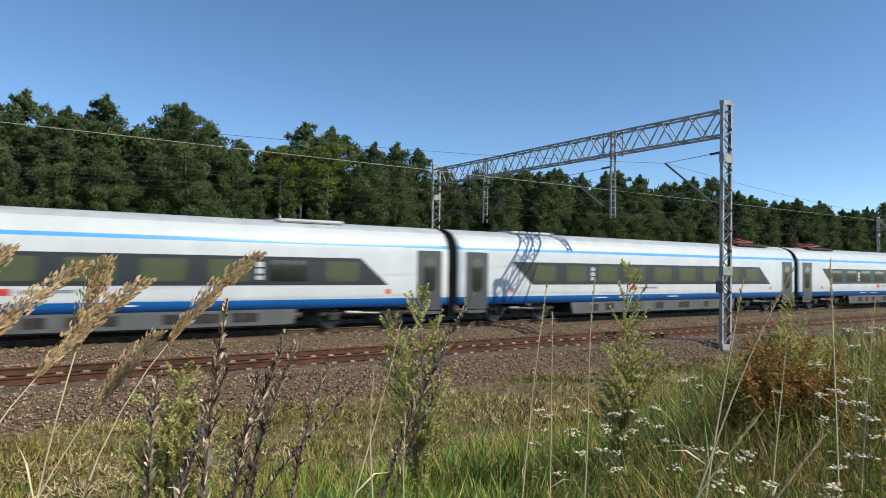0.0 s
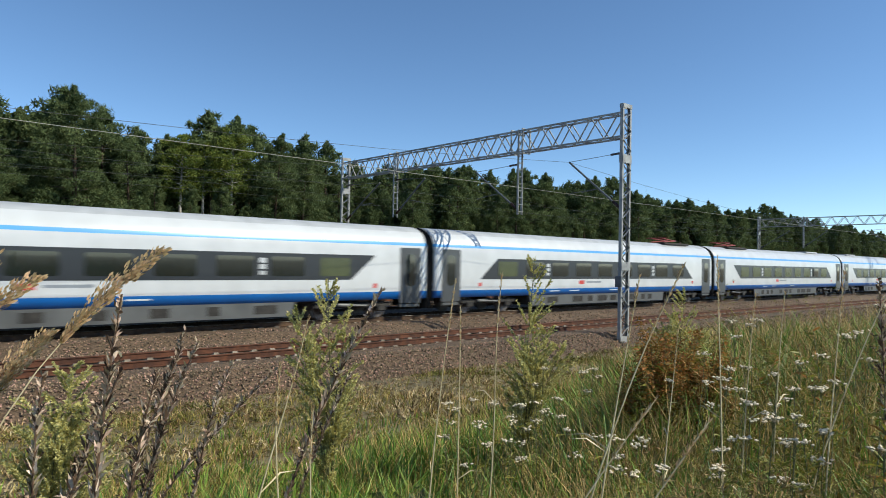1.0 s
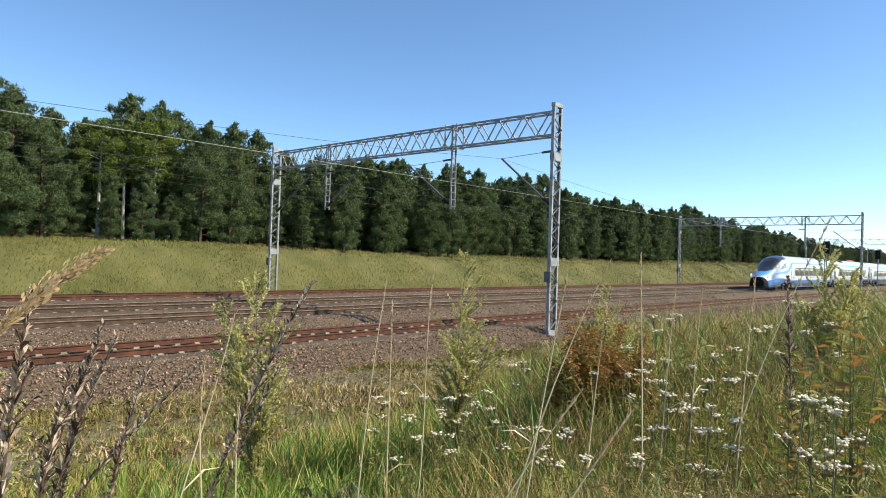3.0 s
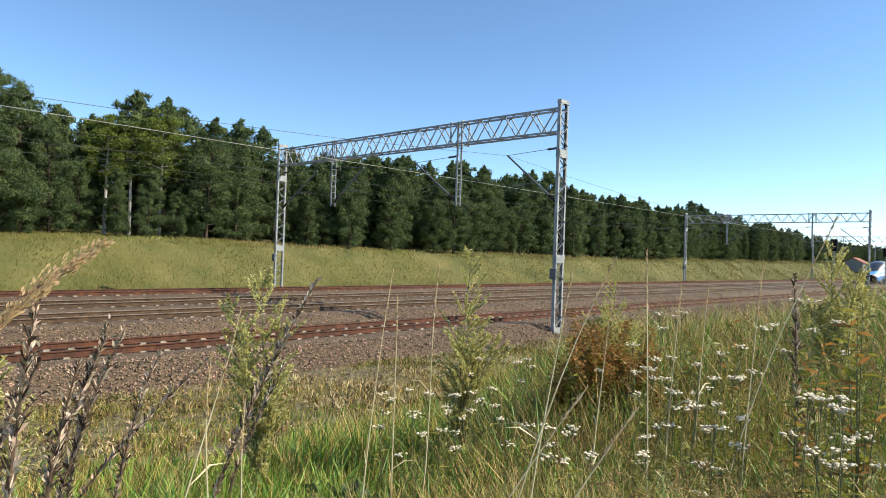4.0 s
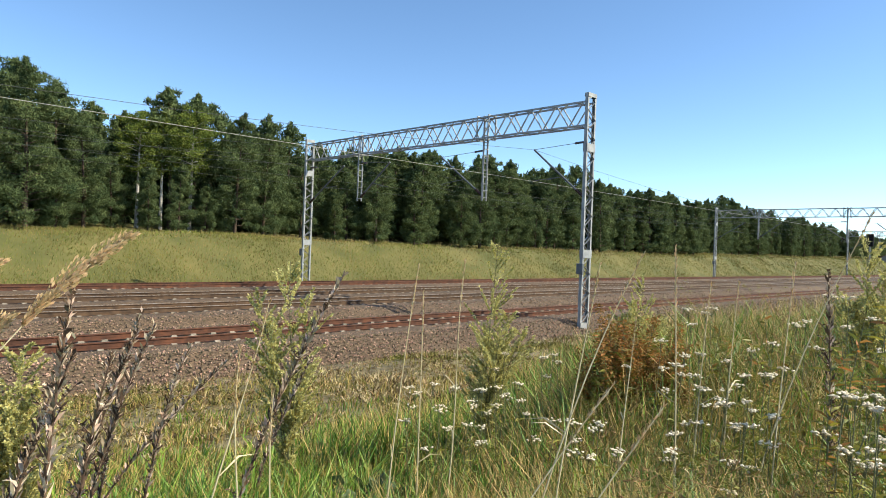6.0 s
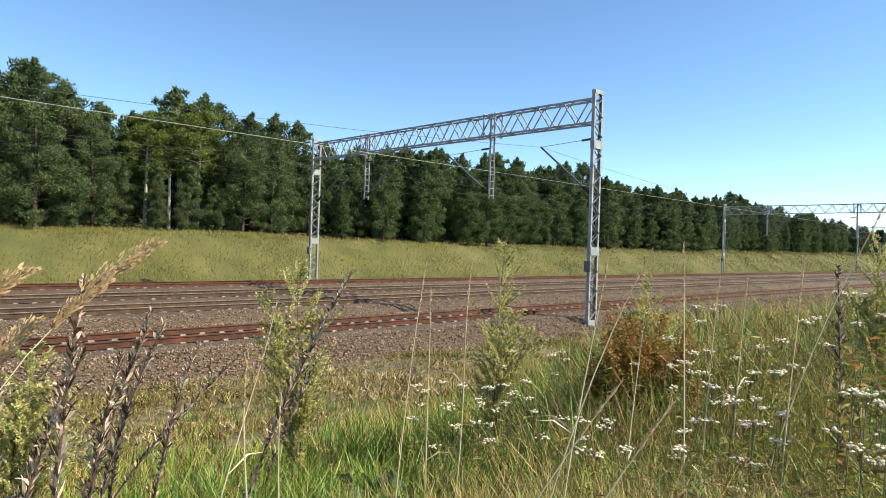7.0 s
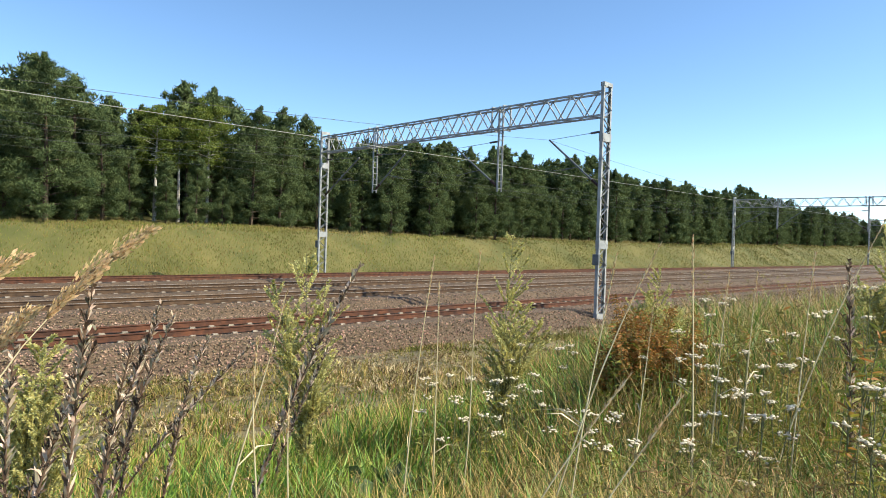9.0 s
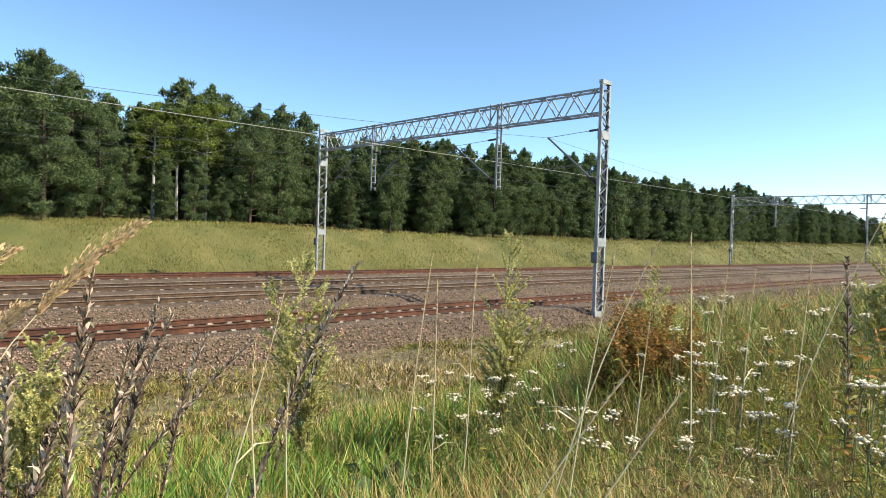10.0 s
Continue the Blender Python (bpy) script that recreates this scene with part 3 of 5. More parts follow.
def gangway(parent, x):
    """Half of the dark folded gangway at the end of a coach."""
    bm = bmesh.new()
    d = 1 if x > 0 else -1
    for k in range(3):
        w = 1.0 if k % 2 else 0.94
        a, b = x + d * 0.01 + d * 0.07 * k, x + d * 0.07 * (k + 1) - d * 0.005
        verts = []
        for xx in (a, b):
            verts.append([bm.verts.new((xx, vy * 0.93 * w, 0.35 + (vz - 0.8) * 1.12 * (0.97 if w < 1 else 1.0))) for _, vy, vz in ring(0)])
        n = len(verts[0])
        for i in range(n):
            bm.faces.new((verts[0][i], verts[1][i], verts[1][(i + 1) % n], verts[0][(i + 1) % n]))
        bm.faces.new(verts[0])
        bm.faces.new(list(reversed(verts[1])))
    bmesh.ops.recalc_face_normals(bm, faces=bm.faces)
    part("gangway", bm, M["rubber"], parent, "black rubber gangway bellows")


def coach(left, right, vents=(), wells=(), boxes=(), blind=0.2):
    """A middle coach. left, right: +1 where the band's end leans forward at its top, -1 where it leans back."""
    c = thing("train_carriage", "white passenger carriage with blue stripe and dark window band", "carriage", "coupled train")
    coach_body(-HALF + 0.22, HALF - 0.22, c)
    gangway(c, -HALF + 0.22)
    gangway(c, HALF - 0.22)
    short, long = HALF - 3.1, HALF - 4.3
    a0, b0 = (-short, -long) if left > 0 else (-long, -short)
    a1, b1 = (long, short) if right > 0 else (short, long)
    windows(c, a0, a1, b0, b1, blind)
    for x in (-HALF + 1.2, HALF - 1.2):
        door(c, x)
    for x in (-HALF + 3.95, HALF - 3.95):
        bogie(c, x)
    skirts(c, -6.6, 6.6)
    roof_gear(c, vents, wells, boxes)
    markings(c, -2.5)
    return c


NOSE = 28.8            # from the gap to the tip
TIP_X = HALF - NOSE    # the tip in the car's space


def nose_top(s):
    return float(np.interp(s, [0, 0.25, 1.2, 2.6, 3.8, 4.9, 6.0, 7.2, 8.0], [1.40, 1.56, 2.0, 2.66, 3.28, 3.74, 3.94, 4.02, 4.02]))


def nose_half(s):
    return float(np.interp(s, [0, 0.25, 1.0, 2.2, 3.5, 5.0, 6.0], [0.74, 0.88, 1.10, 1.27, 1.36, 1.40, 1.41]))


def nose_foot(s):
    return float(np.interp(s, [0, 0.6, 3.0, 3.8, 4.3, 5.2, 7.0], [0.42, 0.30, 0.30, 0.46, 0.70, 0.80, 0.80]))


def nose_paint(s, y, z):
    """The colour of the cab's shell at s metres behind the tip."""
    up = nose_top(s)
    w = nose_half(s)
    if z < 1.5 and s < np.interp(z, [0.3, 0.8, 1.3, 1.5], [0.75, 0.70, 0.50, 0.2]):
        return 7
    low = float(np.interp(s, [0, 0.8, 1.5, 2.5, 3.6, 5.5, 7.0], [0.95, 0.50, 0.50, 0.60, 0.76, 0.84, 0.80]))
    high = float(np.interp(s, [0, 1.0, 2.2, 3.5, 5.0, 6.5, 8.0], [1.02, 1.10, 1.28, 1.38, 1.34, 1.20, 1.13]))
    if z < low:
        return 5
    if z < high:
        return 2
    flank = abs(y) > w * 0.80 or z < up - 0.75
    # windscreen
    if 1.5 < s < 7.3 and z > up - np.interp(s, [1.5, 2.2, 3.0, 4.5, 6.3, 7.3], [0.05, 0.22, 0.46, 0.68, 0.48, 0.06]) and abs(y) < 1.08:
        return 4
    # light blue ribbon: along the nose, then climbing to the cantrail
    mid = float(np.interp(s, [0, 1.0, 2.5, 4.0, 5.4, 6.4, 7.2, 7.9, 8.6, 9.2, 30], [1.36, 1.52, 1.80, 1.98, 2.02, 2.12, 2.45, 2.90, 3.14, 3.185, 3.185]))
    half = float(np.interp(s, [0, 2.5, 5.0, 6.5, 7.4, 8.2, 9.0], [0.05, 0.07, 0.13, 0.20, 0.33, 0.22, 0.065]))
    if abs(z - mid) < half and flank:
        return 3
    # bonnet before the windscreen
    if s < 2.7 and z > mid + 0.16 + 0.02 * s and z > up - 0.42:
        return 3
    if s > 7.3 and z > 3.74:
        return 1
    return 0


def end_car(vents=()):
    """The driving car, with its long nose at -x."""
    c = thing("train_carriage", "white and blue driving carriage with a long sloping nose", "carriage", "coupled train")
    end = HALF - 0.22
    ss = [*np.arange(0.0, 9.3, 0.07), *np.arange(9.3, end - TIP_X, 2.0), end - TIP_X]
    m = 46
    verts, faces, slots = [], [], []
    base_z, base_y = [p[0] for p in SECTION], [p[1] for p in SECTION]
    arc = np.concatenate([[0], np.cumsum(np.hypot(np.diff(base_z), np.diff(base_y)))])
    u = np.linspace(0, arc[-1], m)
    pz, py = np.interp(u, arc, base_z), np.interp(u, arc, base_y)
    for s in ss:
        f, t, w = nose_foot(s), nose_top(s), nose_half(s)
        k = smooth_step(7.0, 0.0, s)
        row = []
        for z, y in zip(pz, py):
            q = (z - 0.80) / 3.22
            zz = f + q * (t - f)
            # fuller, rounder section towards the tip
            yy = y / 1.41 * w * (1 - k) + k * w * (1 - max(0.0, q) ** 3.2) ** 0.5
            if q <= 0.0:
                yy = y / 1.41 * w
            row.append((TIP_X + s, -yy, zz))
        verts += row + [(a, -b, d) for a, b, d in reversed(row[:-1])]
    n = 2 * m - 1
    for k in range(len(ss) - 1):
        for i in range(n - 1):
            a, b = k * n + i, k * n + n + i
            faces.append((a, b, b + 1, a + 1))
            q = [verts[j] for j in (a, b, b + 1, a + 1)]
            slots.append(nose_paint(sum(p[0] for p in q) / 4 - TIP_X, sum(p[1] for p in q) / 4, sum(p[2] for p in q) / 4))
        faces.append((k * n, k * n + n - 1, k * n + 2 * n - 1, k * n + n))
        slots.append(5)
    faces += [tuple(range(n)), tuple(reversed(range(len(verts) - n, len(verts))))]
    slots += [7, 6]
    body = mesh_part("body", verts, faces, [M[k] for k in BODY_MATS] + [M["rubber"]], c, "white nose with light and deep blue sweeps", slots)
    for p in body.data.polygons:
        p.use_smooth = len(p.vertices) == 4
    # the straight stretch keeps its bands as thin plates
    s0, s1 = TIP_X + 9.25, end - 0.05
    for s in (-1, 1):
        mesh_part("stripe", *plate(s, [(s0, 0.80), (s1, 0.80), (s1, 1.13), (s0, 1.13)], 1.412, 0.04), M["blue"], c, "deep blue band")
        rail = [(s0, s * 1.376, 3.12), (s1, s * 1.376, 3.12), (s1, s * 1.342, 3.25), (s0, s * 1.342, 3.25)]
        mesh_part("stripe", rail, [(0, 1, 2, 3) if s < 0 else (3, 2, 1, 0)], M["sky_blue"], c, "light blue line")
        # cab side window, headlight
        win = [(TIP_X + 4.15, 2.42), (TIP_X + 5.9, 2.62), (TIP_X + 6.0, 2.78), (TIP_X + 5.75, 3.12), (TIP_X + 5.3, 2.98)]
        v, f = [], []
        for x, z in win:
            v.append((x, s * (1.425 - max(0.0, z - 2.6) * 0.12), z))
        for x, z in win:
            v.append((x, s * 1.1, z))
        k = len(win)
        f = [tuple(range(k))] + [(i, k + i, k + (i + 1) % k, (i + 1) % k) for i in range(k)]
        if s > 0:
            f = [tuple(reversed(q)) for q in f]
        mesh_part("cab_window", v, f, M["glass"], c, "dark triangular cab window")
        bm = bmesh.new()
        bmesh.ops.create_uvsphere(bm, u_segments=14, v_segments=8, radius=1.0, matrix=Matrix.LocRotScale(
            (TIP_X + 1.05, s * 0.98, 1.62), Euler((0, radians(-24), radians(14 * s))), (0.46, 0.10, 0.10)))
        part("headlight", bm, M["lamp_glass"], c, "slanted clear headlight")
    bm = bmesh.new()
    box(bm, TIP_X - 0.12, -0.42, 0.55, TIP_X + 0.2, 0.42, 1.05, 0.05)
    rod(bm, (TIP_X - 0.35, 0, 0.85), (TIP_X, 0, 0.85), 0.13, n=12)
    part("coupler", bm, M["rubber"], c, "black covered coupler")
    gangway(c, end)
    windows(c, TIP_X + 9.7, HALF - 4.3, TIP_X + 9.7, HALF - 3.1, 0.25)
    door(c, TIP_X + 8.7, plain=True)
    door(c, HALF - 1.2)
    bogie(c, TIP_X + 5.6)
    bogie(c, HALF - 3.95)
    skirts(c, TIP_X + 8.3, HALF - 6.8)
    roof_gear(c, vents)
    for s in (-1, 1):
        mesh_part("logo", *plate(s, [(1.2, 1.36), (1.7, 1.36), (1.7, 1.56), (1.2, 1.56)], 1.4135, 0.008), M["red"], c, "red logo panel")
        mesh_part("writing_bar", *plate(s, [(1.9, 1.42), (3.3, 1.42), (3.3, 1.52), (1.9, 1.52)], 1.4135, 0.008), M["grey_mark"], c, "line of small grey lettering")
    bm = bmesh.new()
    rod(bm, (TIP_X + 9.5, 0, 4.0), (TIP_X + 9.5, 0, 4.28), 0.07, 0.04, n=8)
    part("aerial", bm, M["white"], c)
    return c


SPEED, GAP0 = 57.25, -64.74
MAIN_Y = TRACKS["main"][0]
cars = [(end_car(vents=(HALF - 6.5,)), GAP0 - HALF, 0),
        (coach(1, 1, vents=(-HALF + 5.5,), wells=(), blind=0.1), GAP0 + HALF, 0),
        (coach(1, -1, wells=(HALF - 4.2,), blind=0.15), GAP0 + 1.5 * LENGTH, 0),
        (coach(-1, -1, wells=(-HALF + 5.0,), boxes=(HALF - 6,), blind=0.75), GAP0 + 2.5 * LENGTH, 0),
        (coach(-1, -1, wells=(HALF - 4.0,), boxes=(-HALF + 5,), blind=0.75), GAP0 + 3.5 * LENGTH, 0),
        (coach(-1, -1, wells=(-HALF + 4.2,), blind=0.3), GAP0 + 4.5 * LENGTH, 0)]
head_car = copy_thing(cars[0][0], pose(0, 0, 0, 0, 0, 180))
cars.append((head_car, GAP0 + 5 * LENGTH + HALF, 180))


# ---------------------------------------------------------------- forest
TREE_LINE = 54.3
# tops of the wood along the line: x, metres over the foot of the trees
SKYLINE = [(-30, 12.0), (6.0, 11.2), (8.9, 10.6), (10.2, 11.0), (11.8, 11.9), (13.4, 11.2), (15.0, 10.1), (16.8, 10.1), (18.5, 9.8), (19.8, 11.1), (21.9, 10.6), (23.5, 12.0), (24.5, 11.0), (26.0, 12.2), (27.9, 11.8), (29.3, 10.8), (30.8, 9.7), (32.5, 10.6), (35.3, 10.9), (38.4, 9.7), (42.7, 9.6), (46.9, 11.1), (51.6, 11.8), (57.3, 10.5), (62.4, 9.6), (66.2, 11.3), (73.0, 9.5), (78.2, 11.2), (86.9, 12.9), (90.2, 10.7), (97.1, 10.4), (106.5, 11.3), (117.3, 10.5), (129.6, 9.8), (143.5, 11.5), (160.0, 10.5), (179.3, 10.3), (202.2, 10.8), (242.0, 9.3)]


def tufts(centres, sizes, count, rng, blade=0.5, width=0.09, droop=0.0):
    """Needle or leaf blades round each centre: three-cornered, all directions, mostly outwards and up."""
    c = np.repeat(np.asarray(centres), count, axis=0)
    s = np.repeat(np.asarray(sizes), count)[:, None]
    d = rng.normal(size=c.shape)
    d[:, 2] = d[:, 2] * 0.75 + 0.25 - droop
    d /= np.linalg.norm(d, axis=1)[:, None]
    side = np.cross(d, rng.normal(size=c.shape))
    side /= np.linalg.norm(side, axis=1)[:, None]
    start = c + d * s * rng.uniform(0.0, 0.5, (len(c), 1))
    tip = start + d * s * blade * rng.uniform(0.7, 1.4, (len(c), 1))
    a, b = start + side * s * width, start - side * s * width
    verts = np.stack([a, b, tip], axis=1).reshape(-1, 3)
    faces = np.arange(len(verts)).reshape(-1, 3)
    return verts, faces


def needle_pads(pads, per, rng, length, width):
    """Foliage pads: three-cornered sprays laid round flattened masses, facing outwards and thicker on top."""
    c = np.repeat(np.array([p[0] for p in pads]), per, axis=0)
    r = np.repeat(np.array([p[1] for p in pads]), per)[:, None]
    flat = np.repeat(np.array([p[2] for p in pads]), per)
    d = rng.normal(size=c.shape)
    d[:, 2] = d[:, 2] + 0.35
    d /= np.linalg.norm(d, axis=1)[:, None]
    lump = 1 + 0.22 * np.sin(5.0 * d[:, :1] + 9.0 * c[:, 1:2]) * np.sin(6.0 * d[:, 1:2] + 7.0 * c[:, 2:3])
    out = d * r * lump * rng.uniform(0.55, 1.08, (len(c), 1))
    out[:, 2] *= flat
    mid = c + out
    face = d + rng.normal(size=c.shape) * 0.6
    way = 0.7 * np.cross(face, rng.normal(size=c.shape)) + 0.7 * d + np.array([0, 0, 0.4])
    way /= np.linalg.norm(way, axis=1)[:, None]
    side = np.cross(way, face)
    side /= np.linalg.norm(side, axis=1)[:, None] + 1e-6
    ln = length * rng.uniform(0.6, 1.35, (len(c), 1))
    wd = width * rng.uniform(0.6, 1.35, (len(c), 1))
    verts = np.stack([mid + side * wd - way * ln * 0.4, mid - side * wd - way * ln * 0.4, mid + way * ln * 0.6], axis=1).reshape(-1, 3)
    return verts, np.arange(len(verts)).reshape(-1, 3)


def tree_mesh(seed, height, kind, fine=False):
    """Trunk and limbs in one mesh, the crown of foliage pads in another."""
    rng = np.random.default_rng(seed)
    bm = bmesh.new()
    bend = rng.normal(size=2) * 0.3
    axis = lambda u: Vector((bend[0] * u * u, bend[1] * u * u, height * u))
    for k in range(7):
        u0, u1 = k / 7, (k + 1) / 7
        rod(bm, axis(u0), axis(u1), 0.17 * (1 - u0) + 0.02, 0.17 * (1 - u1) + 0.02, n=7, caps=False)
    pads = []
    base = {"pine": 0.05, "bare": 0.45, "birch": 0.50}[kind]
    limbs = {"pine": 58, "bare": 36, "birch": 40}[kind]
    wide = {"pine": 0.225, "bare": 0.20, "birch": 0.20}[kind] * height
    lobes = rng.uniform(0, 6.28, 3)
    for k in range(limbs):
        u = base + (0.96 - base) * ((k + rng.uniform(0, 1)) / limbs) ** 0.92
        v = (u - base) / (1 - base)
        a = k * 2.4 + rng.uniform(-0.6, 0.6)
        full = 0.86 + 0.16 * math.sin(2 * a + lobes[0] + 4 * v) + 0.12 * math.sin(a - 11 * v + lobes[1])
        reach = wide * float(np.interp(v, [0, 0.15, 0.4, 0.65, 0.85, 1.0], [0.76, 1.0, 0.97, 0.80, 0.50, 0.13])) * full * rng.uniform(0.62, 1.1)
        rise = rng.uniform(-0.12, 0.28) + 0.5 * v
        root = axis(u)
        end = root + Vector((math.cos(a) * reach, math.sin(a) * reach, reach * rise))
        rod(bm, root, end, 0.045 * (1 - v) + 0.012, 0.01, n=4, caps=False)
        size = float(np.interp(v, [0, 0.6, 0.9, 1.0], [0.70, 0.66, 0.46, 0.30])) * height / 11
        n = max(1, int(reach / 0.85) + 1)
        for i in range(n):
            w = 1.0 - 0.62 * i / n
            p = root.lerp(end, w)
            off = rng.normal(size=3) * np.array([0.16, 0.16, 0.12])
            pads.append(((p.x + off[0], p.y + off[1], p.z + off[2]), size * rng.uniform(0.55, 1.2), rng.uniform(0.62, 0.95)))
    # the leader and the candles round it
    for k in range(7):
        p = axis(0.89 + 0.02 * k)
        off = rng.normal(size=2) * 0.34 * (7 - k) / 7
        pads.append(((p.x + off[0], p.y + off[1], p.z), rng.uniform(0.28, 0.42) * (1 - 0.08 * k), 1.5))
    trunk = bpy.data.meshes.new("trunk")
    bm.to_mesh(trunk)
    bm.free()
    trunk.materials.append(M["birch"] if kind == "birch" else M["bark"])
    if kind == "birch":
        verts, faces = needle_pads(pads, 110, rng, 0.16, 0.055)
    elif fine:
        verts, faces = needle_pads(pads, 205, rng, 0.27, 0.031)
    else:
        verts, faces = needle_pads(pads, 56, rng, 0.42, 0.07)
    crown = bpy.data.meshes.new("crown")
    crown.from_pydata(verts.tolist(), [], faces.tolist())
    crown.materials.append(M["leaves"] if kind == "birch" else M["needles"])
    return trunk, crown


TREE_KINDS = {k: [tree_mesh(100 + 17 * i + 7 * len(k), 11.0, k) for i in range(n)] for k, n in (("pine", 6), ("bare", 2), ("birch", 2))}
TREE_KINDS["fine"] = [tree_mesh(500 + 31 * i, 11.0, "pine", True) for i in range(6)]


def tree(kind, x, y, height, variant, turn):
    set_of = TREE_KINDS["fine" if kind == "pine" and x < 75 and y < TREE_LINE + 2.5 else kind]
    trunk, crown = set_of[variant % len(set_of)]
    label = {"pine": "dense dark green pine at the edge of the wood", "bare": "tall pine with a bare lower trunk",
             "birch": "slender birch with pale trunk and yellow-green leaves"}[kind]
    t = thing("birch_tree" if kind == "birch" else "pine_tree", label, "tree", "trees of the wood", at=(x, y, ground_z(x, y) - 0.1))
    k = height / 11.0
    t.scale = (k * random.uniform(0.9, 1.15), k * random.uniform(0.9, 1.15), k)
    t.rotation_euler = (0, 0, turn)
    for name, data in (("trunk", trunk), ("crown", crown)):
        ob = new(name, data)
        ob.parent = t


def skyline(x):
    return float(np.interp(x, [p[0] for p in SKYLINE], [p[1] for p in SKYLINE])) + 2.7 - ground_z(x, TREE_LINE)


def build_forest():
    rng = random.Random(11)
    x, i = -22.0, 0
    while x < 420:
        far = smooth_step(110, 260, x)
        y = TREE_LINE + rng.uniform(-1.4, 2.2)
        low = rng.random() < 0.3
        h = skyline(x) * (rng.uniform(0.5, 0.78) if low else rng.uniform(0.84, 1.0))
        # low growth before the birches, so that their trunks show above it
        if 20.0 < x < 25.2:
            h, y = rng.uniform(4.0, 5.6), TREE_LINE - 0.6
        tree("pine", x, y, h, i, rng.uniform(0, 6.28))
        x += rng.uniform(1.9, 3.3) + 2.4 * far
        i += 1
    for row, (dy, gap, share) in enumerate(((4.2, 2.7, 1.0),)):
        x = -26.0 + row
        while x < 420:
            far = smooth_step(110, 260, x)
            tree("bare" if rng.random() < 0.25 else "pine", x, TREE_LINE + dy + rng.uniform(-1.5, 1.5), skyline(x) * share * rng.uniform(0.86, 1.1), i, rng.uniform(0, 6.28))
            x += gap * rng.uniform(0.75, 1.25) + 3.4 * far
            i += 1
    for x, y, h in ((24.3, 55.6, 10.4), (22.3, 56.8, 9.8), (20.4, 57.0, 9.4)):
        tree("birch", x, y, h, i, rng.uniform(0, 6.28))
        i += 1


def far_wood():
    """The inner wood behind the edge: one mesh of trees that cannot be told apart."""
    rng = random.Random(4)
    verts, faces = [], []
    total = 0
    for dy, gap in ((8.0, 3.0), (12.0, 3.4), (17.0, 4.0), (24.0, 5.0)):
        x = -30.0
        while x < 460:
            kind = "pine"
            trunk, crown = TREE_KINDS[kind][rng.randrange(6)]
            h = skyline(x) * rng.uniform(0.80, 0.98)
            m = Matrix.LocRotScale((x, TREE_LINE + dy + rng.uniform(-1, 1), ground_z(x, TREE_LINE + dy)), Euler((0, 0, rng.uniform(0, 6.28))), (h / 11, h / 11, h / 11))
            co = np.empty(len(crown.vertices) * 3)
            crown.vertices.foreach_get("co", co)
            co = co.reshape(-1, 3, 3)[rng.randrange(5)::5]
            mid = co.mean(axis=1, keepdims=True)
            co = (mid + (co - mid) * 2.1).reshape(-1, 3)
            mm = np.array(m)
            co = co @ mm[:3, :3].T + mm[:3, 3]
            verts.append(co)
            x += gap * rng.uniform(0.8, 1.2) + 4.0 * smooth_step(110, 260, x)
    low = np.random.default_rng(6)
    n = 5200
    px = -30 + 490 * low.random(n) ** 1.6
    py = TREE_LINE + low.uniform(3.5, 9.0, n)
    pts = [(q, w, ground_z(q, w) + e) for q, w, e in zip(px, py, low.uniform(0.1, 2.6, n))]
    shrub, _ = tufts(pts, low.uniform(0.7, 1.3, n) * (1 + px.clip(0, 300) / 200), 9, low, blade=0.5, width=0.12)
    verts.append(shrub)
    verts = np.concatenate(verts)
    ob = mesh_part("inner_wood", verts.tolist(), np.arange(len(verts)).reshape(-1, 3).tolist(), M["needles"])
    tagged(ob, "dark inner pine wood behind the forest edge", "wood", kind="stuff")


build_forest()
far_wood()


# ---------------------------------------------------------------- plants
M["green_grass"] = surface("green grass", (0.068, 0.160, 0.014), (0.19, 0.31, 0.038), 2.0, 0.55, rand="island", rand_amount=0.5, trans=0.22)
M["dry_grass"] = surface("dry grass", (0.30, 0.205, 0.060), (0.60, 0.45, 0.155), 2.0, 0.6, rand="island", rand_amount=0.5, trans=0.2)
M["olive_grass"] = surface("olive meadow grass", (0.155, 0.155, 0.022), (0.335, 0.29, 0.055), 0.6, 0.65, rand="island", rand_amount=0.5, trans=0.2)
M["straw"] = surface("straw stem", (0.45, 0.36, 0.19), (0.68, 0.57, 0.36), 6.0, 0.6)
M["plume"] = surface("tan grass plume", (0.38, 0.25, 0.11), (0.66, 0.48, 0.26), 6.0, 0.8, rand="island", rand_amount=0.35, trans=0.35)
M["dead_stem"] = surface("dark withered stem", (0.05, 0.027, 0.015), (0.16, 0.095, 0.055), 9.0, 0.85)
M["dead_leaf"] = surface("curled withered leaf", (0.27, 0.185, 0.11), (0.70, 0.58, 0.43), 9.0, 0.85, rand="island", rand_amount=0.6, trans=0.2)
M["sapling_leaf"] = surface("pale yellow-green leaf", (0.44, 0.41, 0.13), (0.70, 0.64, 0.28), 5.0, 0.7, rand="island", rand_amount=0.3, trans=0.45)
M["herb_stem"] = surface("green-brown herb stem", (0.08, 0.09, 0.03), (0.17, 0.16, 0.07), 6.0, 0.7)
M["herb_leaf"] = surface("dull green herb leaf", (0.135, 0.150, 0.020), (0.31, 0.28, 0.045), 5.0, 0.6, rand="island", rand_amount=0.4, trans=0.35)
M["dark_leaf"] = surface("dark green broad leaf", (0.030, 0.060, 0.018), (0.085, 0.125, 0.045), 8.0, 0.5, rand="island", rand_amount=0.5, trans=0.2, bump=0.3)
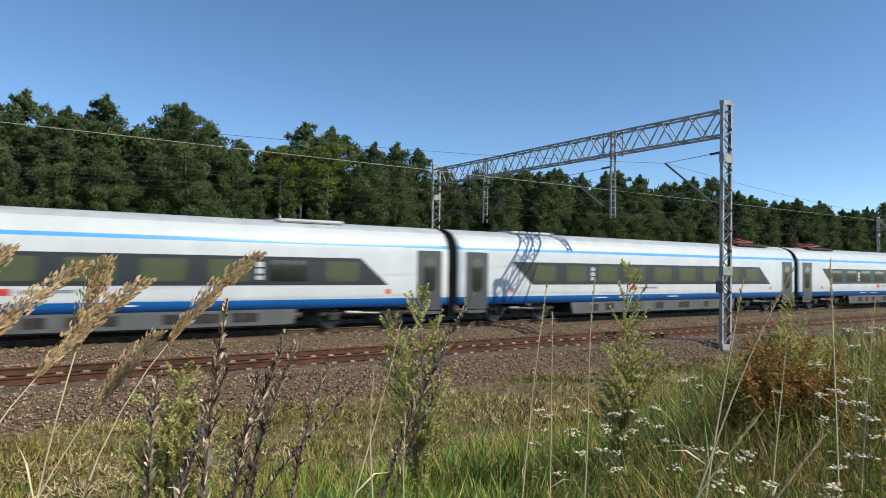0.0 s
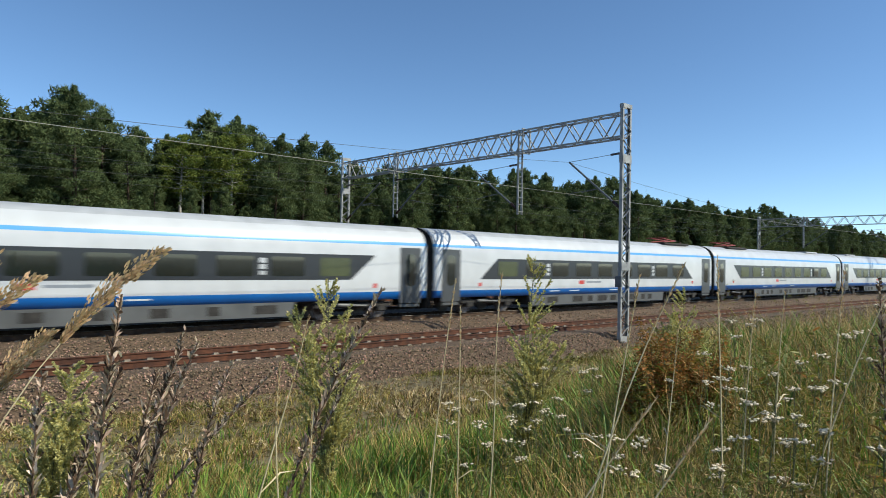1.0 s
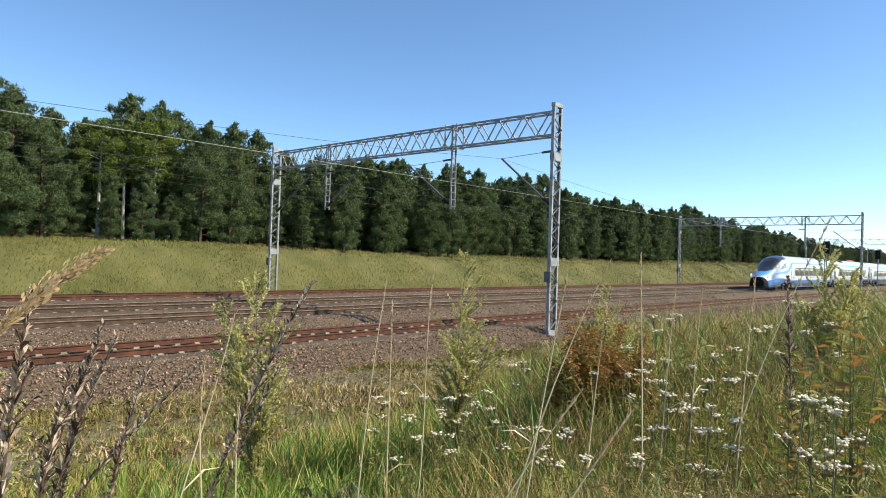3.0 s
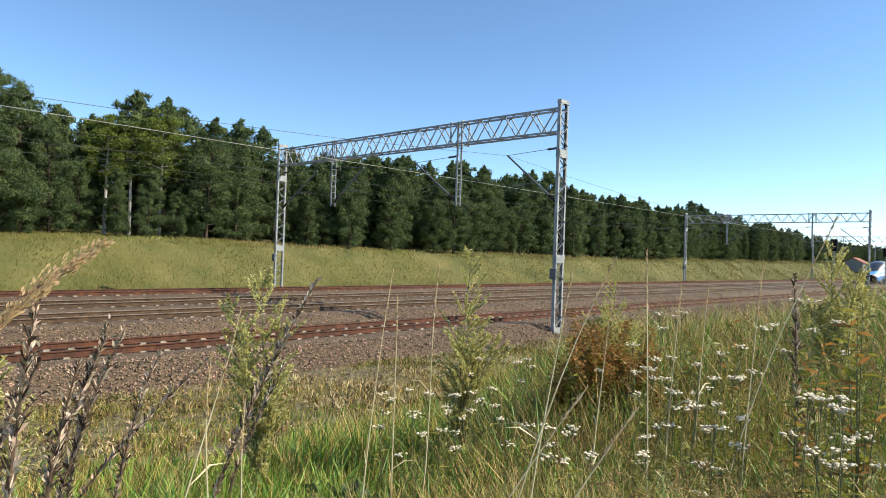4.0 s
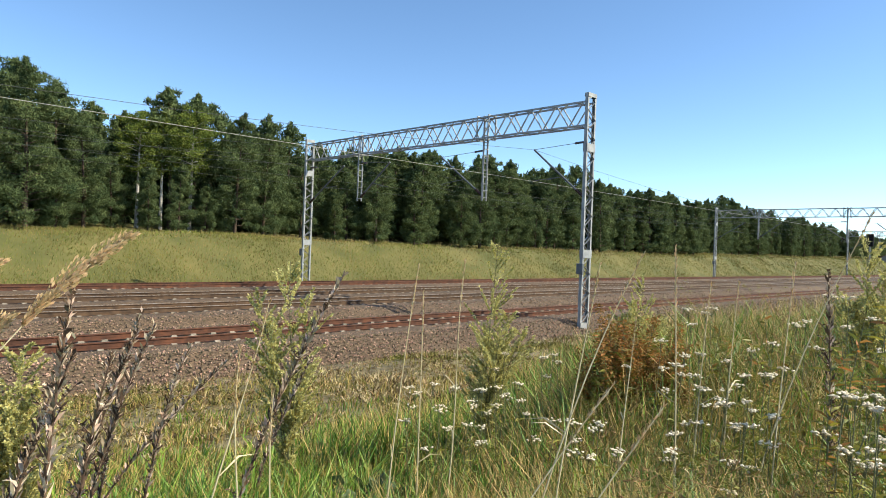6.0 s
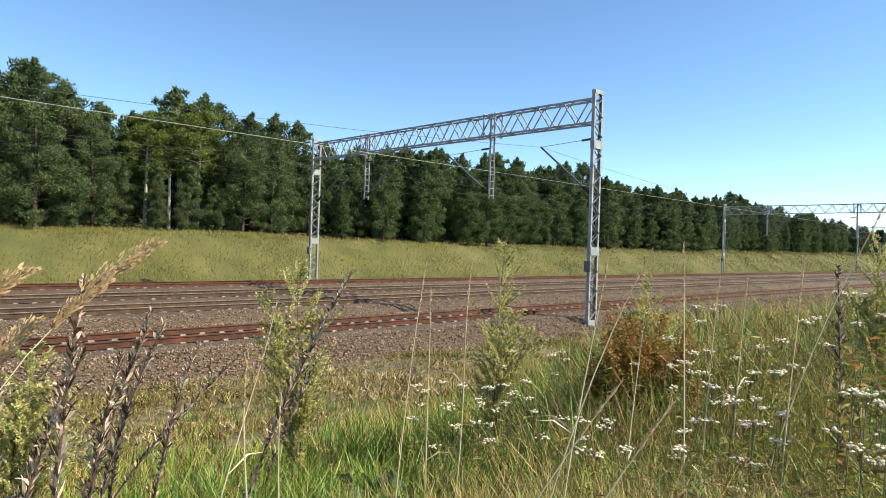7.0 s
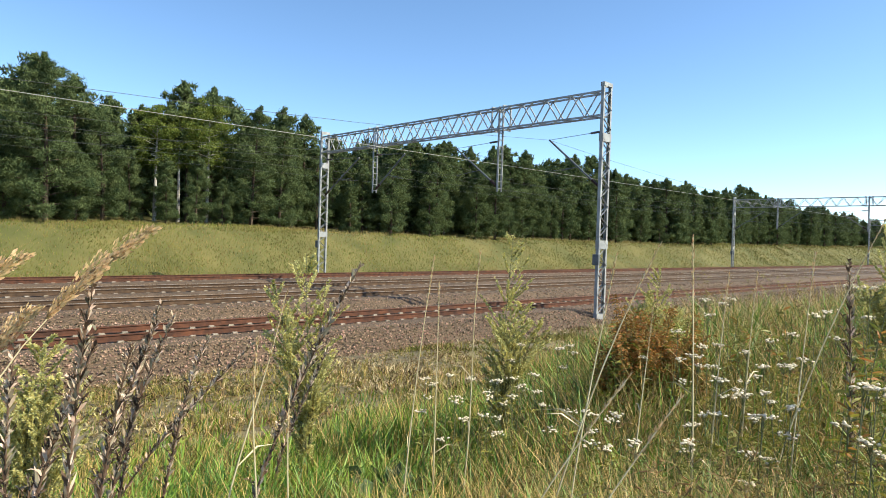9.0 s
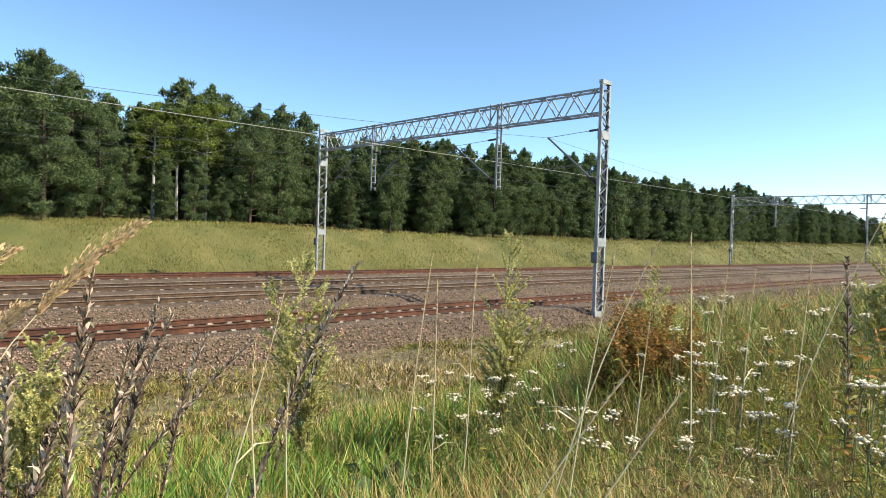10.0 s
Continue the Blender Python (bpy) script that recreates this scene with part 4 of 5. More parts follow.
M["umbel"] = surface("white flower umbel", (0.58, 0.48, 0.32), (0.80, 0.70, 0.52), 30.0, 0.8, rand="island", rand_amount=0.2, bump=0.5, bump_scale=150)
M["rusty_leaf"] = surface("rust-brown dock seed", (0.19, 0.095, 0.020), (0.41, 0.225, 0.052), 6.0, 0.75, rand="island", rand_amount=0.5, trans=0.4)


class Growth:
    """Collects tubes and blades into one mesh."""

    def __init__(self):
        self.v, self.f = [], []

    def tube(self, pts, r0, r1, n=5):
        k0 = len(self.v)
        for i, p in enumerate(pts):
            r = r0 + (r1 - r0) * i / (len(pts) - 1)
            for j in range(n):
                a = 6.2832 * j / n
                self.v.append((p[0] + r * math.cos(a), p[1] + r * math.sin(a), p[2]))
        for i in range(len(pts) - 1):
            for j in range(n):
                a, b = k0 + i * n + j, k0 + i * n + (j + 1) % n
                self.f.append((a, b, b + n, a + n))

    def blade(self, p, way, length, width, bend=0.0, side=None):
        """A pointed leaf that bends downwards along its way."""
        p, way = Vector(p), Vector(way).normalized()
        s = Vector(side) if side else way.cross(Vector((random.uniform(-1, 1), random.uniform(-1, 1), random.uniform(-0.2, 1))))
        if s.length < 1e-4:
            s = Vector((1, 0, 0))
        s = s.normalized() * width / 2
        mid = p + way * length * 0.5
        tip = p + way * length + Vector((0, 0, -bend * length))
        mid.z -= bend * length * 0.3
        k = len(self.v)
        self.v += [tuple(p - s * 0.5), tuple(p + s * 0.5), tuple(mid + s), tuple(mid - s), tuple(tip)]
        self.f += [(k, k + 1, k + 2, k + 3), (k + 3, k + 2, k + 4)]

    def disc(self, c, r, n=8, h=0.012):
        k = len(self.v)
        c = Vector(c)
        tilt = Vector((random.uniform(-0.2, 0.2), random.uniform(-0.2, 0.2), 0))
        for j in range(n):
            a = 6.2832 * j / n
            rr = r * random.uniform(0.75, 1.1)
            self.v.append((c.x + rr * math.cos(a), c.y + rr * math.sin(a), c.z + rr * (tilt.x * math.cos(a) + tilt.y * math.sin(a))))
        self.v += [(c.x, c.y, c.z + h), (c.x, c.y, c.z - 1.5 * h)]
        for j in range(n):
            self.f += [(k + j, k + (j + 1) % n, k + n), (k + (j + 1) % n, k + j, k + n + 1)]

    def make(self, name, mat, parent=None, label=""):
        return mesh_part(name, self.v, self.f, mat, parent, label)


def spot(bearing, dist):
    a = radians(bearing)
    x, y = dist * math.sin(a), dist * math.cos(a)
    return x, y, ground_z(x, y)


def stem_line(height, lean, bearing, n=9, power=1.6):
    """Points of a stem that leans sideways across the line of sight from the path."""
    a = radians(bearing)
    side = (math.cos(a), -math.sin(a))
    wob = random.uniform(-0.045, 0.045)
    return [Vector((side[0] * (lean * (i / n) ** power + wob * math.sin(5 * i / n)), side[1] * (lean * (i / n) ** power), height * i / n)) for i in range(n + 1)]


def along(pts, u):
    k = min(len(pts) - 2, int(u * (len(pts) - 1)))
    w = u * (len(pts) - 1) - k
    return pts[k].lerp(pts[k + 1], w), (pts[k + 1] - pts[k]).normalized()


def any_way(up=0.0, flat=1.0):
    a = random.uniform(0, 6.2832)
    return Vector((math.cos(a) * flat, math.sin(a) * flat, up))


def mugwort(bearing, dist, height, lean):
    """A withered stalk with curled dead leaves and seed clusters up to its tip."""
    t = thing("dead_mugwort", "withered dark brown mugwort stalk with curled dry leaves", "weed", "withered stalks", at=spot(bearing, dist))
    pts = stem_line(height, lean, bearing)
    g = Growth()
    g.tube(pts, 0.009, 0.003)
    stem = g.make("stem", M["dead_stem"], t)
    g = Growth()
    d = Growth()
    for k in range(int(170 * height)):
        u = random.uniform(0.30, 1.0)
        p, w = along(pts, u)
        out = any_way(random.uniform(0.5, 2.0))
        thick = 0.6 + 0.7 * math.sin(3.1 * min(1, (u - 0.25) / 0.75))
        q = g if random.random() < 0.7 else d
        q.blade(p + out.normalized() * 0.004, out + w, random.uniform(0.02, 0.06) * thick, random.uniform(0.007, 0.017), random.uniform(-0.2, 0.5))
    for k in range(int(9 * height)):
        u = random.uniform(0.35, 0.9)
        p, w = along(pts, u)
        out = any_way(1.2)
        q = p + out.normalized() * random.uniform(0.04, 0.10)
        d.tube([p, q], 0.003, 0.0015, 4)
        for j in range(9):
            (g if j % 2 else d).blade(p.lerp(q, random.uniform(0.4, 1.0)), any_way(random.uniform(0.2, 1.6)), random.uniform(0.015, 0.035), 0.008, 0.2)
    g.make("dry_leaves", M["dead_leaf"], t, "pale curled dry leaves")["kind"] = "stuff"
    d.make("seed_head", M["dead_stem"], t, "dark seed heads")["kind"] = "stuff"
    return t


def panicle(bearing, dist, height, lean):
    """A reed grass: straw stem, nodding feathery plume."""
    t = thing("reed_grass", "tall reed grass with a nodding tan plume", "grass plant", "plumed grasses", at=spot(bearing, dist))
    pts = stem_line(height, lean, bearing, 14, 3.2)
    g = Growth()
    g.tube(pts, 0.005, 0.0016)
    for k in range(5):
        p, w = along(pts, 0.12 + 0.11 * k)
        g.blade(p, any_way(1.3), random.uniform(0.25, 0.45), 0.010, 0.45)
    g.make("stem", M["straw"], t)
    g = Growth()
    for k in range(900):
        u = 0.83 + 0.17 * random.random()
        p, w = along(pts, min(0.999, u))
        spread = 0.042 * math.sin(3.14 * min(1.0, (1.02 - u) / 0.19) ** 0.8) + 0.006
        out = any_way(0.3)
        c = p + out.normalized() * spread * random.random()
        g.blade(c, w * 1.3 + out * 0.55, random.uniform(0.012, 0.024), random.uniform(0.005, 0.009), 0.1)
    g.make("plume", M["plume"], t, "feathery tan plume")
    return t


def straw(bearing, dist, height, lean):
    t = thing("straw_stem", "bleached dry grass stem with a thin seed spike", "grass plant", "dry stems", at=spot(bearing, dist))
    pts = stem_line(height, lean, bearing, 10, 1.5)
    g = Growth()
    g.tube(pts, 0.0054, 0.002)
    for k in range(3):
        p, w = along(pts, 0.15 + 0.2 * k)
        g.blade(p, any_way(1.2), random.uniform(0.15, 0.3), 0.008, 0.6)
    g.make("stem", M["straw"], t)
    g = Growth()
    for k in range(60):
        p, w = along(pts, random.uniform(0.82, 0.999))
        g.blade(p, w * 2 + any_way(0.4), random.uniform(0.015, 0.03), 0.005)
    g.make("seed_spike", M["plume"], t)["kind"] = "stuff"
    return t


def sapling(bearing, dist, height, lean):
    """A slender plant with many upright twigs and small pale leaves."""
    t = thing("goldenrod_plant", "feathery yellow-green goldenrod plant gone to seed", "weed", "tall green weeds", at=spot(bearing, dist))
    g, f = Growth(), Growth()
    for s in range(7):
        pts = stem_line(height * (1.06 if s == 0 else random.uniform(0.55, 0.93)), lean + (0 if s == 0 else random.uniform(-0.3, 0.3)), bearing + (0 if s == 0 else random.uniform(-50, 50)))
        g.tube(pts, 0.007, 0.002)
        for k in range(34):
            u = random.uniform(0.18, 0.97)
            p, w = along(pts, u)
            reach = (0.30 * math.sin(3.0 * min(1.0, (1.05 - u) / 0.75)) + 0.03) * random.uniform(0.6, 1.1)
            out = any_way(random.uniform(0.8, 1.6)).normalized()
            q = p + out * reach
            g.tube([p, q], 0.0022, 0.0012, 3)
            for j in range(int(40 + 250 * reach)):
                f.blade(p.lerp(q, random.uniform(0.15, 1.05)), out + any_way(random.uniform(-0.4, 0.9)), random.uniform(0.014, 0.032), random.uniform(0.008, 0.014), 0.2)
        for k in range(140):
            p, w = along(pts, random.uniform(0.35, 0.999))
            f.blade(p, any_way(random.uniform(0.1, 1.6)), random.uniform(0.02, 0.05), random.uniform(0.005, 0.009), 0.3)
    g.make("stem", M["herb_stem"], t)
    f.make("leaves", M["sapling_leaf"], t)["kind"] = "stuff"
    return t


def dock(bearing, dist, height, lean):
    t = thing("dock_plant", "rust-brown dock plant with dense dried seed clusters", "weed", "rusty dock plants", at=spot(bearing, dist))
    g, f, low = Growth(), Growth(), Growth()
    for s in range(11):
        pts = stem_line(height * (1.04 if s == 0 else random.uniform(0.6, 1.0)), lean + random.uniform(-0.3, 0.3), bearing + random.uniform(-60, 60))
        g.tube(pts, 0.006, 0.002)
        for k in range(380):
            u = random.uniform(0.32, 0.999)
            p, w = along(pts, u)
            f.blade(p + any_way(random.uniform(-0.5, 0.8)) * random.uniform(0.0, 0.07), any_way(random.uniform(-0.3, 1.2)), random.uniform(0.016, 0.038), random.uniform(0.010, 0.02), 0.3)
        for k in range(70):
            p, w = along(pts, random.uniform(0.05, 0.8))
            low.blade(p, any_way(random.uniform(0.2, 1.4)), random.uniform(0.08, 0.2), random.uniform(0.015, 0.035), 0.5)
    g.make("stem", M["herb_stem"], t)
    f.make("seed_mass", M["rusty_leaf"], t, "rust-brown dried seed clusters")["kind"] = "stuff"
    low.make("leaves", M["herb_leaf"], t)["kind"] = "stuff"
    return t


def leafy_weed(bearing, dist, height, lean):
    """A tall weed with long pointed leaves, some of them turned orange-brown."""
    t = thing("willowherb_plant", "tall green weed with long leaves turning orange", "weed", "tall green weeds", at=spot(bearing, dist))
    g, f, o = Growth(), Growth(), Growth()
    for s in range(4):
        pts = stem_line(height * (1.0 if s == 0 else random.uniform(0.7, 0.95)), lean + (0 if s == 0 else random.uniform(-0.2, 0.2)), bearing + random.uniform(-40, 40))
        g.tube(pts, 0.006, 0.002)
        for k in range(46):
            p, w = along(pts, random.uniform(0.15, 0.99))
            (o if random.random() < 0.3 else f).blade(p, any_way(random.uniform(0.1, 1.2)), random.uniform(0.06, 0.12), random.uniform(0.010, 0.019), random.uniform(0.1, 0.5))
    g.make("stem", M["herb_stem"], t)
    f.make("leaves", M["herb_leaf"], t)["kind"] = "stuff"
    o.make("turned_leaves", M["rusty_leaf"], t, "orange-brown turned leaves")["kind"] = "stuff"
    return t


def yarrow(bearing, dist, height, lean):
    t = thing("yarrow_plant", "white-flowering yarrow with flat flower heads", "wildflower", "white wildflowers", at=spot(bearing, dist))
    g, leaf = Growth(), Growth()
    heads = []
    for s in range(random.randint(1, 2)):
        pts = stem_line(height * (1.0 if s == 0 else random.uniform(0.75, 0.97)), lean + (0 if s == 0 else random.uniform(-0.18, 0.18)), bearing + random.uniform(-50, 50))
        g.tube(pts, 0.0035, 0.002)
        for k in range(26):
            p, w = along(pts, random.uniform(0.05, 0.85))
            leaf.blade(p, any_way(random.uniform(0.2, 1.3)), random.uniform(0.04, 0.11), random.uniform(0.006, 0.013), 0.4)
        top = pts[-1]
        root, _ = along(pts, 0.94)
        h = Growth()
        for k in range(random.randint(9, 17)):
            q = top + any_way(0) * random.uniform(0.003, 0.05) + Vector((0, 0, random.uniform(-0.012, 0.008)))
            g.tube([root, q], 0.0008, 0.0006, 3)
            h.disc(q, random.uniform(0.007, 0.013), 6, 0.006)
        heads.append(h)
    g.make("stem", M["herb_stem"], t)
    leaf.make("leaves", M["herb_leaf"], t)["kind"] = "stuff"
    for h in heads:
        h.make("flower_head", M["umbel"], t, "flat white flower head")["kind"] = "stuff"
    return t


def broad_weed(bearing, dist, height):
    """A low clump of broad dark leaves on short stalks."""
    t = thing("broadleaf_weed", "low clump of broad dark green leaves in the grass", "weed", "broad-leaved weeds", at=spot(bearing, dist))
    g, f = Growth(), Growth()
    for s in range(16):
        out = any_way(random.uniform(0.7, 2.2)).normalized()
        tip = out * height * random.uniform(0.6, 1.0)
        g.tube([Vector((0, 0, 0)), tip * 0.5 + Vector((0, 0, 0.03)), tip], 0.005, 0.003, 4)
        f.blade(tip, out + any_way(0.1) * 0.5, random.uniform(0.10, 0.19), random.uniform(0.06, 0.10), 0.35)
        for k in range(3):
            f.blade(tip * random.uniform(0.5, 0.9), any_way(random.uniform(0.1, 0.8)), random.uniform(0.06, 0.11), random.uniform(0.03, 0.06), 0.3)
    g.make("stem", M["herb_stem"], t)
    f.make("leaves", M["dark_leaf"], t)["kind"] = "stuff"
    return t


MUGWORT = [(12.8, 2.4, 1.59, 0.13), (8.7, 2.7, 1.34, 0.3), (15.0, 3.2, 1.41, 0.37), (14.5, 3.3, 1.39, 0.33), (26.0, 3.0, 1.6, 0.55), (16.4, 4.2, 1.25, 0.8), (14.9, 2.9, 1.3, 0.18), (9.3, 3.1, 1.33, 0.09), (10.0, 2.6, 1.32, 0.19), (16.5, 4.0, 1.51, 0.31), (19.6, 3.8, 1.29, 0.32), (29.2, 4.5, 1.21, 0.35), (75.8, 4.2, 1.59, -0.05)]
PANICLE = [(2.6, 2.3, 1.76, 0.66), (-6.8, 2.2, 1.66, 0.68), (2.0, 2.4, 1.75, 0.17), (-13.9, 2.1, 1.69, 0.7), (-11.1, 2.2, 1.75, 0.46), (-0.2, 2.5, 1.51, 0.44)]
SAPLING = [(32.1, 5.2, 1.86, -0.0), (48.6, 5.6, 1.92, 0.09), (11.6, 4.5, 1.3, 0.03), (61.1, 7.5, 1.42, 0.1), (77.7, 6.6, 1.62, -0.02)]
STRAW = [(40.4, 3.6, 1.67, 0.15), (54.6, 2.8, 1.58, 0.17), (51.0, 2.6, 1.63, 0.51), (64.9, 3.4, 1.7, -0.04), (24.9, 2.6, 1.46, 0.21), (27.3, 2.5, 1.28, 0.06), (65.8, 4.0, 1.53, 0.09), (49.4, 2.0, 1.12, 0.5), (68.1, 4.5, 1.54, 0.08), (71.7, 3.8, 1.64, 0.08), (69.9, 4.0, 1.92, 0.56), (43.3, 3.8, 1.52, -0.01), (30.4, 2.5, 1.11, 0.03), (44.4, 2.1, 1.17, 0.57), (60.2, 4.0, 1.33, 0.07), (45.6, 4.0, 1.73, 0.1)]
DOCK = [(61.0, 6.0, 1.27, -0.04), (58.7, 5.8, 1.19, -0.04), (63.2, 5.9, 1.11, -0.04), (60.0, 5.6, 1.26, -0.01), (62.4, 6.2, 1.17, -0.07), (63.7, 5.6, 0.99, 0.01)]
YARROW = [(50.1, 5.5, 1.1, 0.03), (53.7, 5.2, 1.06, 0.03), (46.1, 4.6, 0.91, 0.03), (48.5, 4.8, 0.87, 0.03), (51.2, 4.6, 0.91, 0.03), (42.1, 5.0, 0.92, 0.03), (44.7, 4.2, 0.79, 0.02), (47.6, 4.4, 0.8, 0.03), (56.3, 3.8, 0.76, 0.02), (58.2, 3.7, 0.76, 0.02), (66.0, 4.6, 1.07, 0.03), (68.1, 4.5, 1.04, 0.03), (66.5, 4.0, 0.94, 0.03), (66.2, 3.6, 0.82, 0.02), (69.5, 3.8, 0.91, 0.03), (69.5, 3.5, 0.84, 0.02), (75.8, 2.9, 1.07, 0.03), (78.1, 2.8, 1.04, 0.03), (65.0, 5.5, 1.3, 0.04), (72.8, 4.8, 1.23, 0.04), (72.1, 4.2, 1.05, 0.03), (71.3, 4.6, 1.14, 0.03), (76.2, 4.5, 1.42, 0.04), (62.9, 5.0, 1.13, 0.03), (76.7, 2.9, 1.07, 0.03)]
random.seed(5)
swaying = []
for row in MUGWORT:
    mugwort(*row)
for row in PANICLE:
    swaying.append((panicle(*row), row[0]))
for row in STRAW:
    straw(*row)
for row in SAPLING:
    sapling(*row)
for row in ((75.3, 3.6, 1.34, 0.15), (79.6, 3.3, 1.42, 0.0), (77.5, 3.9, 1.35, 0.1), (67.0, 6.0, 1.1, 0.1), (72.0, 5.6, 1.15, -0.1)):
    leafy_weed(*row)
for row in ((38.8, 4.0, 0.42), (37.2, 3.6, 0.38), (41.0, 4.3, 0.36), (38.0, 3.0, 0.3), (72.5, 3.2, 0.5), (77.0, 3.0, 0.5), (74.6, 2.5, 0.42), (68.0, 2.8, 0.38)):
    broad_weed(*row)
for row in DOCK:
    dock(*row)
for bearing, dist, height, lean in YARROW:
    yarrow(bearing, dist, height, lean)
    for k in range(2):
        yarrow(bearing + random.uniform(-2.6, 2.6), dist + random.uniform(-0.35, 0.5), height * random.uniform(0.8, 1.02), lean + random.uniform(-0.06, 0.06))


def sward(name, label, material, count, seed, near, far, lo, hi, height, width, bend, keep):
    """A stretch of grass as one mesh: blades of two pieces, thick near the path and thinner away from it."""
    rng = np.random.default_rng(seed)
    d = near * (far / near) ** rng.random(count) if near > 0 else rng.uniform(near, far, count)
    a = np.radians(rng.uniform(lo, hi, count))
    x, y = d * np.sin(a), d * np.cos(a)
    z = np.array([ground_z(p, q) for p, q in zip(x, y)])
    h = np.array([height(p, q) for p, q in zip(x, y)]) * rng.uniform(0.45, 1.25, count)
    take = np.array([keep(p, q) for p, q in zip(x, y)]) > rng.random(count)
    x, y, z, h, d = x[take], y[take], z[take], h[take], d[take]
    n = len(x)
    turn = rng.uniform(0, 6.2832, n)
    lean = h * bend * rng.uniform(0.1, 1.0, n)
    dx, dy = np.cos(turn) * lean + 0.10 * h, np.sin(turn) * lean
    w = width * rng.uniform(0.6, 1.4, n) * (1 + d / 14)
    face = rng.uniform(0, 6.2832, n)
    sx, sy = np.cos(face) * w / 2, np.sin(face) * w / 2
    v = np.empty((n, 5, 3))
    v[:, 0] = np.stack([x - sx, y - sy, z - 0.02], 1)
    v[:, 1] = np.stack([x + sx, y + sy, z - 0.02], 1)
    v[:, 2] = np.stack([x + dx * 0.35 + sx * 0.8, y + dy * 0.35 + sy * 0.8, z + h * 0.6], 1)
    v[:, 3] = np.stack([x + dx * 0.35 - sx * 0.8, y + dy * 0.35 - sy * 0.8, z + h * 0.6], 1)
    v[:, 4] = np.stack([x + dx, y + dy, z + h], 1)
    k = (np.arange(n) * 5)[:, None]
    quads = (k + np.array([[0, 1, 2, 3]])).tolist()
    tris = (k + np.array([[3, 2, 4]])).tolist()
    ob = mesh_part(name, v.reshape(-1, 3).tolist(), quads + tris, material)
    return tagged(ob, label, "grass", kind="stuff")


def patch(x, y, scale, shift):
    return 0.5 + 0.9 * noise.noise((x * scale + shift, y * scale, shift))


def tall(x, y):
    """Grass is low on the slope by the ballast and tall on the bank towards the far end."""
    a = math.degrees(math.atan2(x, y))
    d = math.hypot(x, y)
    base = 0.20 + 0.26 * (1 - smooth_step(4, 9, y)) + 0.36 * smooth_step(46, 62, a) * (1 - smooth_step(8, 13, y)) * (0.35 + 0.65 * smooth_step(4.5, 7.5, d))
    return base * (0.75 + 0.5 * patch(x, y, 0.5, 9))


def open_ground(x, y):
    """Bare, stony places between the tussocks near the ballast."""
    k = 1 - smooth_step(13.2, 15.2, y)
    bare = smooth_step(0.35, 0.7, patch(x, y, 0.45, 31)) * smooth_step(5.0, 7.5, y) * (1 - smooth_step(50, 62, math.degrees(math.atan2(x, max(y, 0.1)))))
    return k * (1 - 0.85 * bare)


sward("green_grass", "lush green grass along the path", M["green_grass"], 50000, 1, 1.7, 12.0, -14, 88, lambda x, y: tall(x, y) * 0.95, 0.0125, 0.8,
      lambda x, y: open_ground(x, y) * (0.35 + 0.65 * smooth_step(0.3, 0.6, patch(x, y, 0.7, 2))) * (1 - 0.6 * smooth_step(5, 9, y)))
sward("broad_grass", "broad bright green grass blades beside the path", M["green_grass"], 4200, 7, 1.7, 4.2, -14, 47, lambda x, y: tall(x, y) * 0.8, 0.021, 1.0,
      lambda x, y: 0.25 + 0.75 * smooth_step(0.35, 0.6, patch(x, y, 0.9, 61)))
sward("dry_grass", "dry straw-coloured grass along the path", M["dry_grass"], 88000, 2, 1.7, 16.0, -14, 88, lambda x, y: tall(x, y), 0.0055, 0.8,
      lambda x, y: (0.5 + 0.5 * smooth_step(38, 54, math.degrees(math.atan2(x, max(y, 0.1))))) * open_ground(x, y) * (0.30 + 0.70 * smooth_step(0.3 - 0.25 * smooth_step(45, 60, math.degrees(math.atan2(x, max(y, 0.1)))), 0.65, patch(x, y, 0.6, 5))))
sward("olive_grass", "olive meadow grass and low weeds", M["olive_grass"], 40000, 3, 2.2, 26.0, -14, 88, lambda x, y: tall(x, y) * 0.85, 0.0075, 0.9,
      lambda x, y: open_ground(x, y))


def herbs():
    """Low leafy weeds between the grasses: stems with leaves at all angles, greener below, browner above."""
    rng = np.random.default_rng(12)
    spots, sizes, warm = [], [], []
    for k in range(3300):
        d = 2.2 * (13 / 2.2) ** rng.random()
        a = math.radians(rng.uniform(2, 87))
        x, y = d * math.sin(a), d * math.cos(a)
        if rng.random() > open_ground(x, y) or (math.degrees(a) < 48 and rng.random() < 0.7):
            continue
        h = tall(x, y) * rng.uniform(0.5, 1.25) * (1.0 + 0.25 * smooth_step(50, 66, math.degrees(a)))
        g0 = ground_z(x, y)
        lx, ly = rng.normal(size=2) * 0.12 * h
        for j in range(int(7 + 10 * h)):
            u = (j + rng.random()) / (7 + 10 * h)
            spots.append((x + lx * u + rng.normal() * 0.03, y + ly * u + rng.normal() * 0.03, g0 + h * u))
            sizes.append(rng.uniform(0.03, 0.065) * (1.15 - 0.6 * u))
            warm.append(patch(x, y, 0.55, 44) > 0.52)
    warm = np.array(warm)
    for name, label, mat, pick in (("green_weeds", "leafy green weeds among the grass", "herb_leaf", ~warm), ("brown_weeds", "withering brown weeds among the grass", "weed_brown", warm)):
        v, f = tufts(np.array(spots)[pick], np.array(sizes)[pick], 7, rng, blade=0.9, width=0.09)
        ob = mesh_part(name, v.tolist(), f.tolist(), M[mat])
        tagged(ob, label, "weeds", kind="stuff")


